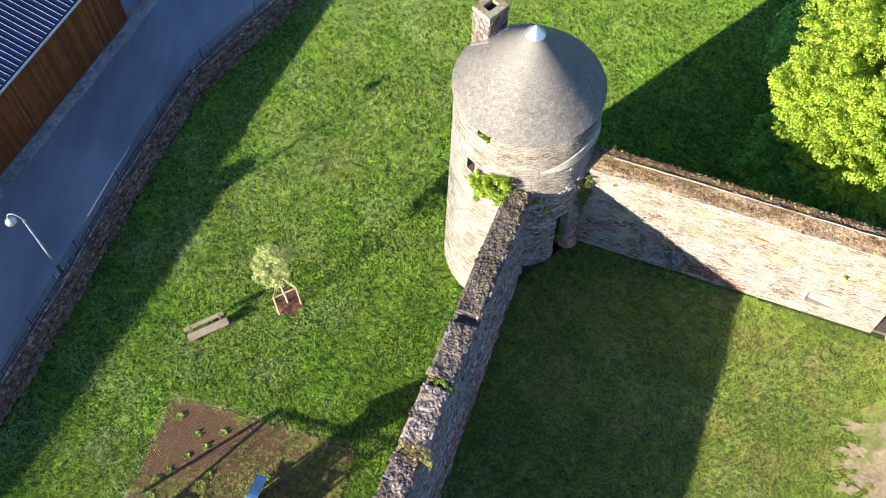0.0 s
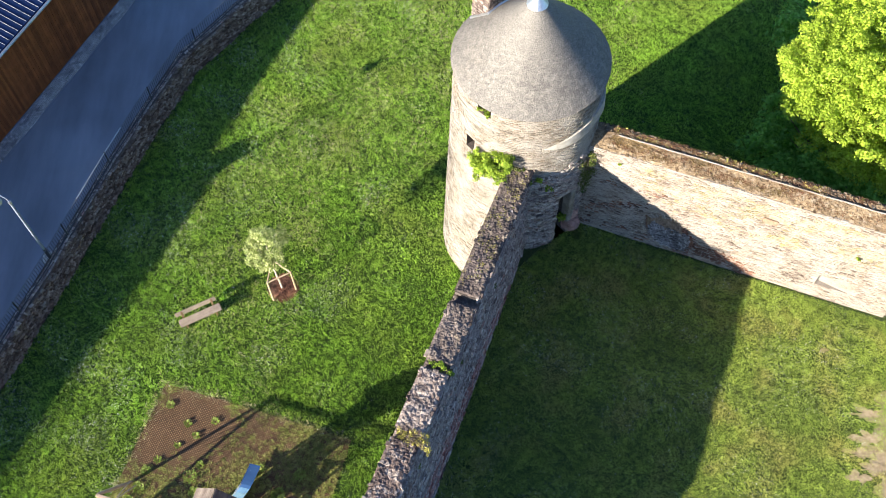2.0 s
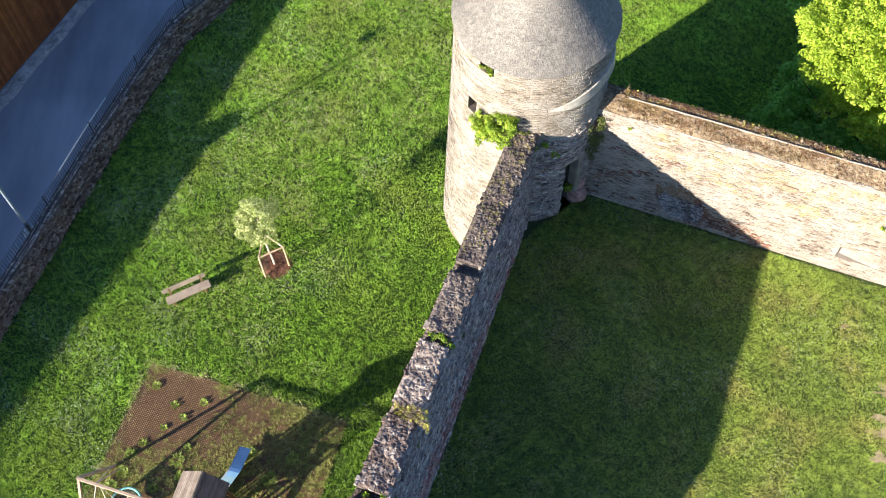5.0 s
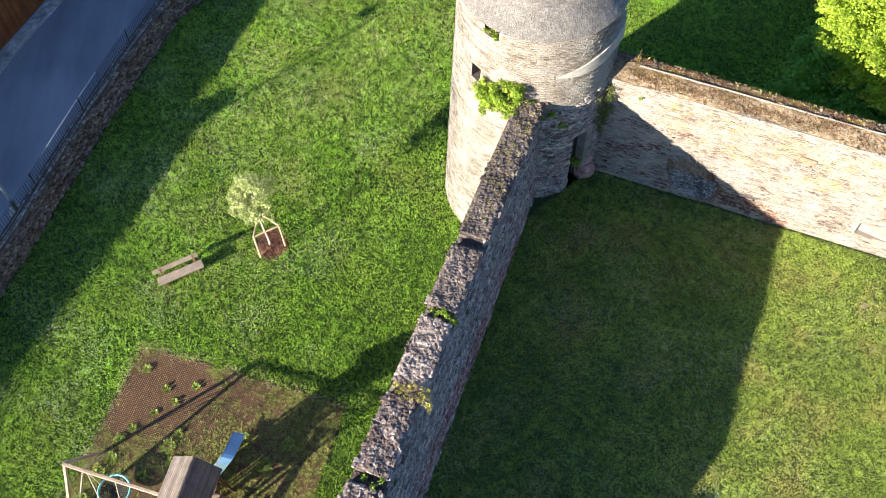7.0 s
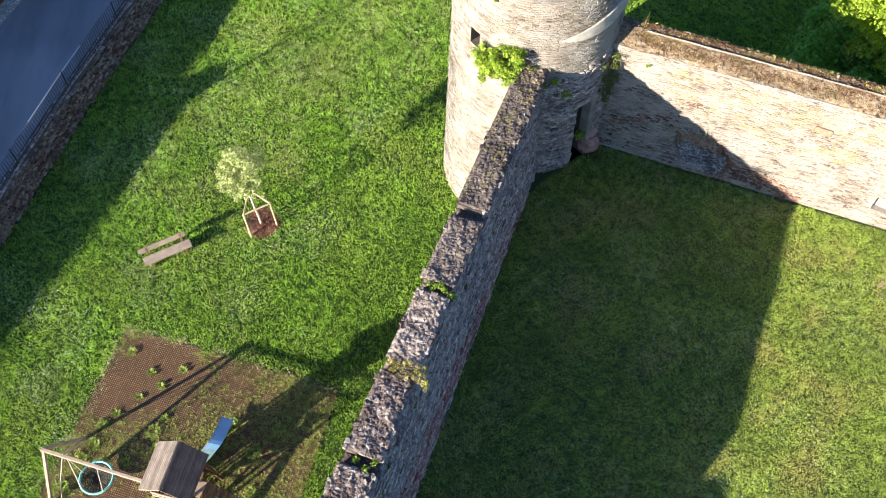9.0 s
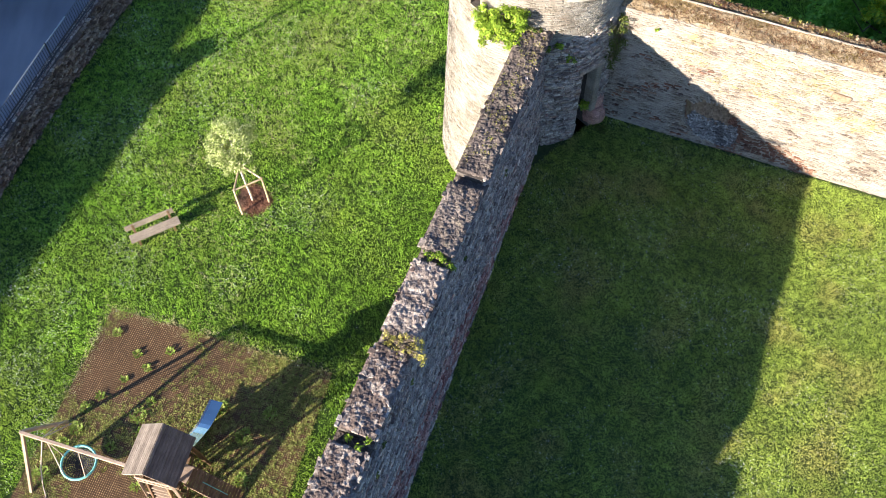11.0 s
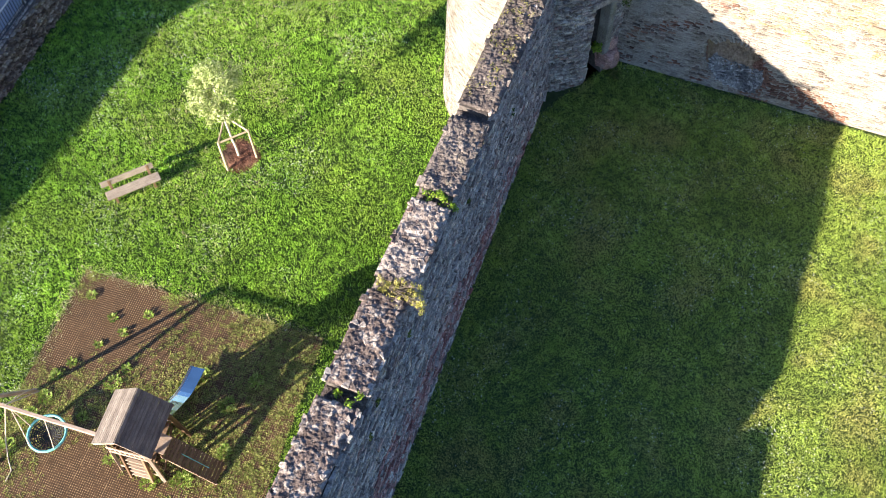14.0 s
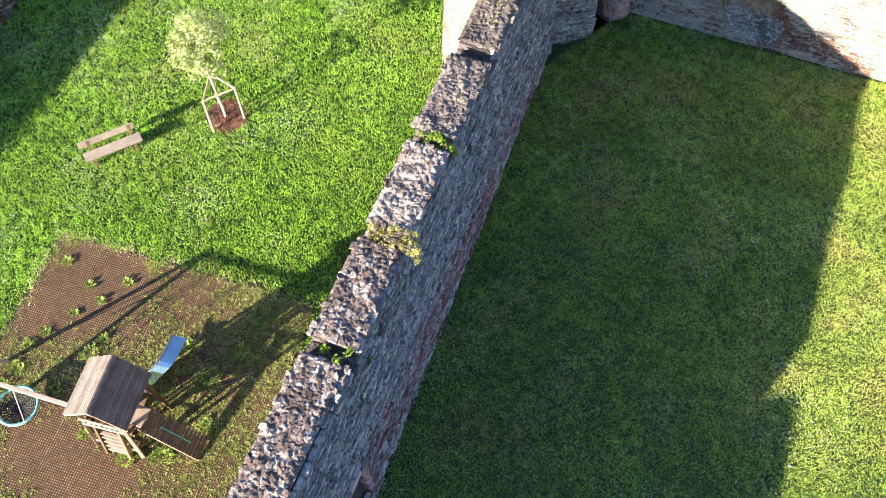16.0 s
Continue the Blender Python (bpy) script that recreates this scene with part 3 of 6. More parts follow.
r1 = np.random.default_rng(11)
FACE_HOLE = (3.15, 4.1, 0.75, 2.1)      # a small blocked opening in the yard face: along it, foot and head
face = courses(W1_LEN, W1_TOP - YARD - 0.08, 0.04, 0.105, 0.09, 0.38, r1, 0.07)
M_RED = stone_material("red_rubble", [(0.0, (0.23, 0.092, 0.085)), (0.45, (0.37, 0.205, 0.19)), (0.8, (0.47, 0.30, 0.275)), (1.0, (0.56, 0.45, 0.41))], lichen=(0.44, 0.36, 0.33), lichen_at=(0.60, 0.74), dark=(0.11, 0.05, 0.05), dark_amount=0.5, streak=0.6)
face = [s for s in face if s[1] + s[3] / 2 < W1_GAP - YARD or not any(b - 0.36 < 2 + s[0] * 18 / W1_LEN < a - 0.28 for (a, _), (_, b) in zip(MERLONS, MERLONS[1:]))]
face = [s for s in face if not (FACE_HOLE[0] - 0.05 < s[0] < FACE_HOLE[1] + 0.05 and FACE_HOLE[2] - 0.04 < s[1] < FACE_HOLE[3] + 0.14)]
low = [s for s in face if 0.2 + 0.5 * noise.noise((s[0] * 0.6, 0, 2)) < s[1] - r1.normal(0, 0.12) < min(1.9, 0.2 * (19.0 - s[0])) + 0.55 * noise.noise((s[0] * 0.5, s[1] * 0.5, 6)) and r1.random() < 0.8]
low_set = set(low)
lay("stone", [s for s in face if s not in low_set], w1_face, wall_1, M_RUBBLE, 0.062, r1, ragged=0.45, turn=3.0)
lay("foot_stone", low, w1_face, wall_1, M_RED, 0.062, r1, ragged=0.45, turn=3.0)


for u, v, w, h in [(FACE_HOLE[1] + 0.09, FACE_HOLE[2] + 0.16 + 0.34 * k, 0.2, 0.32) for k in range(4)] + [(FACE_HOLE[0] - 0.08, FACE_HOLE[2] + 0.2 + 0.42 * k, 0.18, 0.38) for k in range(3)] + [(FACE_HOLE[0] + 0.24, FACE_HOLE[3] + 0.09, 0.55, 0.16), (FACE_HOLE[1] - 0.24, FACE_HOLE[3] + 0.08, 0.52, 0.17)]:
    part("frame_stone", box(w, h, 0.2, w1_face(u, v), 0.025), M_RED, wall_1, "dressed reddish stone round a blocked opening")


def crest_point(y, v):
    return (w1_left(y) - 0.02 + v, y - v * SKEW)


def crest_bed(y0, y1, mat, level=0.0):
    """The weathered rubble core between the stones: a rough sheet."""
    nu, nv = max(3, int((y1 - y0) / 0.022)), 42
    v, f = [], []
    for i in range(nu + 1):
        for j in range(nv + 1):
            y, t = y0 + (y1 - y0) * i / nu, j / nv
            x, yy = crest_point(y, 0.02 + 0.90 * t)
            edge = min(1.0, 7 * min(t, 1 - t) + 0.2, (min(i, nu - i) + 1) / 3)
            wx, wy = x + 0.05 * noise.noise((x * 6, yy * 6, 7)), yy + 0.05 * noise.noise((x * 6, yy * 6, 9))
            d1 = noise.voronoi((wx * 7.5, wy * 7.5, 0))[0]
            d2 = noise.voronoi((wx * 19, wy * 19, 3))[0]
            h = 0.030 * min(1, 2.2 * (d1[1] - d1[0])) + 0.020 * min(1, 2.5 * (d2[1] - d2[0])) - 0.03 - 0.035 * max(0.0, noise.noise((x * 5, yy * 5, 11)) - 0.15) + 0.022 * noise.noise((x * 4, yy * 4, 1)) + 0.02 * noise.noise((x * 31, yy * 31, 6)) + 0.035 * noise.noise((x * 1.7, yy * 1.7, 4))
            v.append((x, yy, W1_TOP + level + 0.005 + h - 0.07 * (1 - edge)))
    for i in range(nu):
        for j in range(nv):
            a = i * (nv + 1) + j
            f.append((a, a + 1, a + nv + 2, a + nv + 1))
    part("rubble_core", mesh_of("rubble_core", v, f, mat, True), None, wall_1)


for k, (y0, y1) in enumerate(MERLONS[:5]):
    crest_bed(max(y0, 2.0), y1, M_DARK_CREST if k < 2 else M_CREST)
# the low gaps are floored in the darker crest stone of the northern stretches
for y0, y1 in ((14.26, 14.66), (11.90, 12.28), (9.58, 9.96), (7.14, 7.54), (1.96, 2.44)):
    crest_bed(y0, y1, M_DARK_CREST, W1_GAP - W1_TOP + 0.07)
cv, cf, singles = [], [], 0
for y0, y1 in (MERLONS[0], MERLONS[1], MERLONS[2], MERLONS[3], MERLONS[4]):
    y = max(y0, 2.0)
    north = y0 > 12
    for poly in cells(y1 - y, 0.93, int((y1 - y) * 66), r1):
        if r1.random() > (0.2 if north else 0.36):
            continue
        (cu, cw), v, f = chunk(poly, max(0.003, r1.normal(0.010 if north else 0.017, 0.010)), r1)
        bx, by = crest_point(y + cu, cw)
        up = W1_TOP + 0.035 * noise.noise((bx * 1.7, by * 1.7, 4)) - 0.02
        w = [(b * 0.93 + a * 0.395, a - b * SKEW, c) for a, b, c in v]
        if singles < 300:
            ob = part("crest_stone", mesh_of("crest_stone", w, [tuple(reversed(q)) for q in f], M_DARK_CREST if north else M_CREST), None, wall_1)
            ob.location = (bx, by, up)
            singles += 1
        else:
            o = len(cv)
            cv += [(a + bx, b + by, c + up) for a, b, c in w]
            cf += [tuple(o + k for k in reversed(q)) for q in f]
tagged(part("crest_stones_joined", mesh_of("crest_stones_joined", cv, cf, M_CREST), None, wall_1), kind="stuff")


# ---- wall behind the yard ----
wall_2 = empty("wall_2", "tall pale rubble wall with mossy brown top", "wall", kind="structure")
A, B = 5.3, 17.15
BAT = 0.12


def w2_point(x, back, z):
    """A point of the wall: x along it, back metres behind its foot line."""
    return (x + 0.35 * back, w2_front(x) + 0.936 * back, z)


def w2_solid(name, a, b, prof, mat):
    """A wall stretch of one cross-section: (metres behind the foot line, height) in order."""
    n = len(prof)
    v = [w2_point(a, d, z) for d, z in prof] + [w2_point(b, d, z) for d, z in prof]
    f = [(k, (k + 1) % n, n + (k + 1) % n, n + k) for k in range(n)] + [tuple(reversed(range(n))), tuple(range(n, 2 * n))]
    return part(name, mesh_of(name, v, f, mat), None, wall_2)


NICHE = (14.38, 15.62, 4.45, 5.12)     # a shallow recess, deep at one end: along the wall, foot and head
HOLLOW = (7.82, 10.12, YARD + 2.40)    # a stretch whose face has fallen out: along the wall, and its head
FULL = [(0, 0), (0, YARD), (BAT, 8.74), (1.05, 8.74), (1.12, 0)]
for a, b in ((A, HOLLOW[0]), (HOLLOW[1], NICHE[0]), (NICHE[1], B)):
    w2_solid("body", a, b, FULL, M_MORTAR)
w2_solid("body", NICHE[0], NICHE[1], [(0, 0), (0, YARD), (0.02, NICHE[2]), (1.10, NICHE[2]), (1.12, 0)], M_MORTAR)
w2_solid("body", NICHE[0], NICHE[1], [(0.035, NICHE[3]), (BAT, 8.74), (1.05, 8.74), (1.07, NICHE[3])], M_MORTAR)
nv = [w2_point(x, d, z) for z in (NICHE[2], NICHE[3]) for x, d in ((NICHE[0], 0.26), (NICHE[1], 0.035), (NICHE[1], 1.0), (NICHE[0], 1.0))]
part("recess_back", mesh_of("recess_back", nv, [(0, 1, 5, 4), (1, 2, 6, 5), (2, 3, 7, 6), (3, 0, 4, 7), (0, 3, 2, 1), (4, 5, 6, 7)], M_LIME), None, wall_2)
w2_solid("body", HOLLOW[0], HOLLOW[1], [(BAT * 2.40 / 5.14, HOLLOW[2]), (BAT, 8.74), (1.05, 8.74), (1.08, HOLLOW[2])], M_MORTAR)
w2_solid("body", HOLLOW[0], HOLLOW[1], [(0.88, 0), (0.88, HOLLOW[2]), (1.08, HOLLOW[2]), (1.12, 0)], M_MORTAR)
M_EARTH = plain_material("bare_wall_core", (0.16, 0.11, 0.078), (0.34, 0.25, 0.18), 9, 1.0, strength=0.9, spec=0.05)
M_SCREE = stone_material("grey_scree", [(0.0, (0.20, 0.19, 0.19)), (0.6, (0.32, 0.31, 0.31)), (1.0, (0.46, 0.445, 0.44))], lichen=(0.56, 0.54, 0.52), lichen_at=(0.52, 0.66), dark=(0.07, 0.065, 0.07), dark_at=(0.5, 0.62), fleck=9.0, streak=0.5)


def hollow_depth(x, v):
    """How far the face has fallen back at x, v metres over the yard: an arched pocket over a heap of rubble."""
    e = ((x - 8.9) / 1.04) ** 2 + ((v - 1.16 + 0.28 * (x - 8.97)) / 1.0) ** 2
    e += 0.22 * noise.noise((x * 2.3, v * 2.3, 5))
    pocket = max(0.0, min(1.0, (1.0 - e) / 0.34))
    pocket = pocket * pocket * (3 - 2 * pocket)
    heap = max(0.0, min(1.0, (v - 0.12 + 0.12 * (x - 8.97)) / 1.05))
    return 0.68 * pocket * heap, pocket, heap


hv, hf, hm = [], [], []
HN, HM_ = 116, 120
for i in range(HN + 1):
    for k in range(HM_ + 1):
        x, v = HOLLOW[0] + (HOLLOW[1] - HOLLOW[0]) * i / HN, -0.02 + 2.42 * k / HM_
        d, pocket, heap = hollow_depth(x, v)
        c1, c2 = noise.voronoi((x * 7, v * 11, 0))[0], noise.voronoi((x * 15, v * 17, 4))[0]
        rough = 0.07 * min(1, 2 * (c1[1] - c1[0])) + 0.035 * min(1, 2 * (c2[1] - c2[0])) + 0.05 * noise.noise((x * 4, v * 4, 9))
        edge = min(1.0, 8 * min(i, HN - i) / HN, 8 * (HM_ - k) / HM_)
        hv.append(w2_point(x, BAT * v / 5.14 + d - rough * edge * min(1.0, 0.25 + pocket) * 0.8 + 0.012, YARD + v))
for i in range(HN):
    for k in range(HM_):
        o = i * (HM_ + 1) + k
        x, v = HOLLOW[0] + (HOLLOW[1] - HOLLOW[0]) * (i + 0.5) / HN, -0.02 + 2.42 * (k + 0.5) / HM_
        d, pocket, heap = hollow_depth(x, v)
        wob = 0.25 * noise.noise((x * 5, v * 5, 3))
        hf.append((o, o + HM_ + 1, o + HM_ + 2, o + 1))
        hm.append(2 if pocket > 0.25 and heap + wob < 0.62 else 1 if pocket > 0.35 and x < 9.45 + wob else 3 if pocket > 0.2 or (x > 9.2 and v < 1.1) else 0)
hollow_me = mesh_of("hollow", hv, hf, M_MORTAR)
M_ROSE = stone_material("rose_rubble", [(0.0, (0.17, 0.08, 0.06)), (0.5, (0.26, 0.14, 0.105)), (1.0, (0.31, 0.22, 0.18))], lichen=(0.27, 0.20, 0.16), dark=(0.09, 0.05, 0.045), dark_at=(0.5, 0.7))
for m in (M_EARTH, M_SCREE, M_ROSE):
    hollow_me.materials.append(m)
hollow_me.polygons.foreach_set("material_index", hm)
part("hollow", hollow_me, None, wall_2, "arched pocket of bare earthy core over fallen grey rubble")
ra = np.random.default_rng(31)


def heap_at(x, v):
    d = hollow_depth(x, v)[0]
    return frame_from(w2_point(x, BAT * v / 5.14 + d - 0.03, YARD + v), (1, -0.374, 0), (0.16, 0.42, 1))


heap_spots = [(ra.uniform(7.95, 10.05), ra.uniform(0.02, 1.25)) for k in range(900)]
heap_spots = [(x, v, ra.uniform(0.05, 0.17), ra.uniform(0.035, 0.08)) for x, v in heap_spots if hollow_depth(x, v)[1] > 0.3 and hollow_depth(x, v)[2] < 0.7]
lay("fallen_stone", heap_spots, heap_at, wall_2, M_SCREE, 0.05, ra, ragged=0.5, turn=16.0)
for k in range(15):       # the stones left standing on edge over the pocket
    a = radians(150 - 7.2 * k + ra.normal(0, 1.5))
    ax, av = 8.97 + 1.02 * math.cos(a), 1.18 - 0.28 * 1.02 * math.cos(a) + 1.02 * math.sin(a)
    part("arch_stone", box(ra.uniform(0.05, 0.09), ra.uniform(0.20, 0.32), 0.22, frame_from(w2_point(ax, 0.11 + ra.uniform(0, 0.05), YARD + av), (1, -0.374, 0), (0.0, 0.02, 1)) @ pose(0, 0, 0, 0, 0, math.degrees(a) - 90), 0.012), M_LIME, wall_2)
part("patch_stone", box(0.56, 0.26, 0.10, frame_from(w2_point(11.95, BAT * 0.77 - 0.02, 7.52), (1, -0.374, 0), (0.01, 0.022, 1)) @ pose(0, 0, 0, 0, 0, -4), 0.02), M_EARTH, wall_2, "larger smooth brownish block")
w2_solid("door_jamb", B + 0.55, B + 9, [(-0.12, 0), (-0.12, 8.3), (0.9, 8.3), (0.9, 0)], M_MORTAR)
w2_solid("threshold", B, B + 0.55, [(0.1, 0), (0.1, YARD + 0.16), (0.9, YARD + 0.16), (0.9, 0)], M_DARK_MORTAR)
M_MOSS = stone_material("mossy_crest", [(0.0, (0.08, 0.055, 0.036)), (0.4, (0.15, 0.105, 0.066)), (0.8, (0.24, 0.185, 0.125)), (1.0, (0.34, 0.29, 0.23))], lichen=(0.30, 0.255, 0.20), lichen_at=(0.54, 0.68), dark=(0.06, 0.038, 0.03), fleck=6.0)
gv, gf = [], []
PROF = [(BAT + 0.10, 8.66), (BAT + 0.01, 8.74), (BAT + 0.08, 8.80), (BAT + 0.22, 8.88), (BAT + 0.4, 8.97), (0.68, 9.06), (0.76, 9.03), (0.95, 9.07), (1.10, 9.02), (1.13, 8.80), (1.06, 8.45)]
NX = 620
FINE = []
for (d0, z0), (d1, z1) in zip(PROF, PROF[1:]):
    FINE += [(d0 + (d1 - d0) * q / 3, z0 + (z1 - z0) * q / 3) for q in range(3)]
PROF = FINE + [PROF[-1]]
for i in range(NX + 1):
    x = A + 0.1 + (B - A - 0.1) * i / NX
    for k, (d, z) in enumerate(PROF):
        q = noise.noise((x * 3.1, k * 0.6, 2)) * 0.05 + noise.noise((x * 9, k * 1.1, 5)) * 0.05 + noise.noise((x * 26, k * 2.3, 6)) * 0.03
        low = max(0.0, 1 - k / 7)
        drop = low * (0.24 * noise.noise((x * 1.3, 0, 8)) + 0.10 * noise.noise((x * 5.3, 0, 9)))
        gv.append(w2_point(x, d + q * (0.5 if k < 5 else 0.8), z + q + drop))
for i in range(NX):
    for k in range(len(PROF) - 1):
        o = i * len(PROF) + k
        gf.append((o, o + 1, o + len(PROF) + 1, o + len(PROF)))
gf += [tuple(range(len(PROF))), tuple(reversed(range(NX * len(PROF), (NX + 1) * len(PROF))))]
part("coping", mesh_of("coping", gv, gf, M_MOSS), None, wall_2)
edge_v = bmesh.new()
ep = [Vector(w2_point(A + 0.9 + (B - A - 0.9) * k / 40, 0.70 + 0.03 * noise.noise((k * 0.37, 1, 1)), 9.07 + 0.02 * noise.noise((k * 0.5, 3, 1)))) for k in range(41)]
for a, b in zip(ep, ep[1:]):
    rod(a, b, 0.03, 0.03, 6, edge_v)
part("edging", edge_v, M_MORTAR, wall_2, "thin pale mortar edging")
W2_LEN = math.hypot(B - A, w2_front(B) - w2_front(A))


def w2_face(u, v):
    k = v / (8.62 - YARD)
    return frame_from(w2_point(A + (B - A) * u / W2_LEN, BAT * k, YARD + v), (1, -0.374, 0), (0.01, 0.022, 1))


r2 = np.random.default_rng(12)


def off_niche(s):
    x, z = A + (B - A) * s[0] / W2_LEN, YARD + s[1]
    if NICHE[0] - 0.12 < x < NICHE[1] + 0.12 and NICHE[2] - 0.03 < z < NICHE[3] + 0.03:
        return False
    if 11.65 < x < 12.25 and 7.36 < z < 7.68:
        return False
    return not (HOLLOW[0] - 0.1 < x < HOLLOW[1] + 0.1 and hollow_depth(x, s[1])[1] > 0.02)


w2_stones = [s for s in courses(W2_LEN, 8.72 - YARD, 0.045, 0.11, 0.08, 0.30, r2, 0.08) if off_niche(s)]
yellow, rose, black, plain = [], [], [], []
for s in w2_stones:
    k = noise.noise((s[0] * 0.7, s[1] * 1.3, 3.0)) + r2.normal(0, 0.22)
    t = (s[0] - 4.9) / 2.3
    if -0.2 < t < 1.15 and abs(s[1] - 0.9 + 0.75 * t) < 0.42 + 0.35 * k:
        (rose if r2.random() < 0.75 else plain).append(s)
    elif s[0] < 3.4 and s[1] < 3.6 and k > 0.3:
        (rose if r2.random() < 0.4 else black).append(s)
    elif 2.6 < s[1] < 4.85 and s[0] > 2 and k > 0.12 - 0.16 * (s[1] - 3.0) - 0.03 * (s[0] - 5):
        yellow.append(s)
    else:
        plain.append(s)
lay("stone", plain, w2_face, wall_2, M_LIME, 0.021, r2, 300, lambda s: abs(s[0] - 8) + abs(s[1] - 2), ragged=0.5, turn=2.5)
lay("yellow_stone", yellow, w2_face, wall_2, M_YELLOW, 0.021, r2, ragged=0.5, turn=2.5)
lay("dark_stone", black, w2_face, wall_2, M_CREST, 0.034, r2, ragged=0.5, turn=3.0)
lay("rose_stone", rose, w2_face, wall_2, M_ROSE, 0.034, r2, ragged=0.5, turn=3.0)


def w2_top(u, v):
    if v < 0.56:
        return frame_from(w2_point(A + 0.6 + u * 0.9366, BAT + 0.02 + v, 8.76 + 0.52 * v), (1, -0.374, 0), (0.35, 0.936, 0.52))
    return frame_from(w2_point(A + 0.6 + u * 0.9366, BAT + v, 9.06), (1, -0.374, 0), (0.35, 0.936, -0.05))


tv2, tf2 = [], []
for k, poly in enumerate(cells(W2_LEN - 0.75, 0.97, 1500, r2)):
    (cu, cw), v, f = chunk(poly, max(0.001, r2.normal(0.010, 0.012)), r2)
    if 0.53 < cw < 0.60 or k % 3:
        continue
    m = w2_top(cu, cw)
    if k % 2 == 0:
        ob = part("crest_stone", mesh_of("crest_stone", v, f, M_MOSS), None, wall_2)
        ob.matrix_basis = m
        continue
    o = len(tv2)
    tv2 += [tuple(m @ Vector(q)) for q in v]
    tf2 += [tuple(o + q for q in g) for g in f]
tagged(part("crest_stones_joined", mesh_of("crest_stones_joined", tv2, tf2, M_MOSS), None, wall_2), kind="stuff")


# ---- round tower ----
tower = empty("tower", "round rubble stone tower with conical slate roof", "tower", kind="")
TX, TY = TOWER
EAVE, APEX, R0, R1 = 11.95, 14.85, 3.0, 2.64
# openings: middle angle, half width in degrees, foot, head
OPENINGS = [(-139.0, 4.3, 9.05, 9.70), (-128.5, 6.0, 11.40, 11.88), (-54.0, 6.5, YARD, 6.8)]


def tower_r(z):
    return R0 + (R1 - R0) * z / EAVE


def tower_point(a, z, out=0.0):
    r = tower_r(z) + out
    return (TX + r * math.cos(radians(a)), TY + r * math.sin(radians(a)), z)


angles = sorted(set([-180 + 4 * k for k in range(90)] + [o[0] - o[1] for o in OPENINGS] + [o[0] + o[1] for o in OPENINGS]))
levels = sorted(set([0, 2, YARD, 4.5, 5.6, 6.8, 8, 9.05, 9.70, 10.6, 11.40, 11.88, EAVE]))
tv, tf = [], []
for z in levels:
    for a in angles:
        tv.append(tower_point(a, z))
na = len(angles)
for j in range(len(levels) - 1):
    zm = (levels[j] + levels[j + 1]) / 2
    for i in range(na):
        am = angles[i] + 0.5 * (((angles[(i + 1) % na] - angles[i]) % 360))
        if any(abs(am - o[0]) < o[1] and o[2] < zm < o[3] for o in OPENINGS):
            continue
        tf.append((j * na + i, j * na + (i + 1) % na, (j + 1) * na + (i + 1) % na, (j + 1) * na + i))
part("body", mesh_of("body", tv, tf, M_MORTAR), None, tower)
for a, h, z0, z1 in OPENINGS:
    v = [tower_point(a + s * h, z, o) for o in (0.0, -0.7) for z in (z0, z1) for s in (-1, 1)]
    part("recess", mesh_of("recess", v, [(0, 1, 5, 4), (2, 6, 7, 3), (0, 4, 6, 2), (1, 3, 7, 5), (4, 5, 7, 6)], M_DARK_MORTAR), None, tower)
r3 = np.random.default_rng(13)
ts = []
for (u, v, w, h) in courses(2 * math.pi * 2.85, EAVE, 0.05, 0.12, 0.09, 0.30, r3, 0.05):
    a = math.degrees(u / 2.85) - 180
    if a > 60 and a < 130:
        continue
    if any(abs(a - o[0]) < o[1] + 2 and o[2] - 0.06 < v < o[3] + 0.06 for o in OPENINGS):
        continue
    ts.append((a, v, w, h))


def tower_face(a, z):
    ca, sa = math.cos(radians(a)), math.sin(radians(a))
    return frame_from(tower_point(a, z), (-sa, ca, 0), (-0.03 * ca, -0.03 * sa, 1))


yard_side = [q for q in ts if -100 < q[0] < -28 and q[1] < 8.6 + 0.5 * noise.noise((q[0] * 0.1, 0, 3)) and q[1] > YARD - 0.1]
yard_set = set(yard_side)
lay("stone", [q for q in ts if q not in yard_set], tower_face, tower, M_TOWER, 0.019, r3, 300, lambda s: abs(s[0] + 120) * 0.05 + abs(s[1] - 9), ragged=0.5, turn=2.5)
lay("flaked_stone", yard_side, tower_face, tower, M_RUBBLE, 0.07, r3, ragged=0.45, turn=4.0)
# roof: a cone with rows of slates
roof_cone = bmesh.new()
bmesh.ops.create_cone(roof_cone, cap_ends=True, segments=96, radius1=2.74, radius2=0.05, depth=APEX - EAVE, matrix=Matrix.Translation((TX, TY, (APEX + EAVE) / 2)))
roof = part("roof", roof_cone, M_SLATE, tower, "grey slate cone")
SL = math.hypot(2.74, APEX - EAVE)
ROWS_N = 40
r4 = np.random.default_rng(14)
slate_v = [(-0.5, 0, 0.02), (0.5, 0, 0.02), (0.5, 1.15, 0.0), (-0.5, 1.15, 0.0), (-0.5, 0, 0.0), (0.5, 0, 0.0), (-0.36, -0.10, 0.02), (0.36, -0.10, 0.02), (-0.36, -0.10, 0), (0.36, -0.10, 0)]
slate_f = [(0, 6, 7, 1, 2, 3), (4, 8, 6, 0), (8, 9, 7, 6), (9, 5, 1, 7), (3, 4, 0), (1, 5, 2)]
slate_me = mesh_of("slate", slate_v, slate_f, M_SLATE)
sv, sf, slates = [], [], []
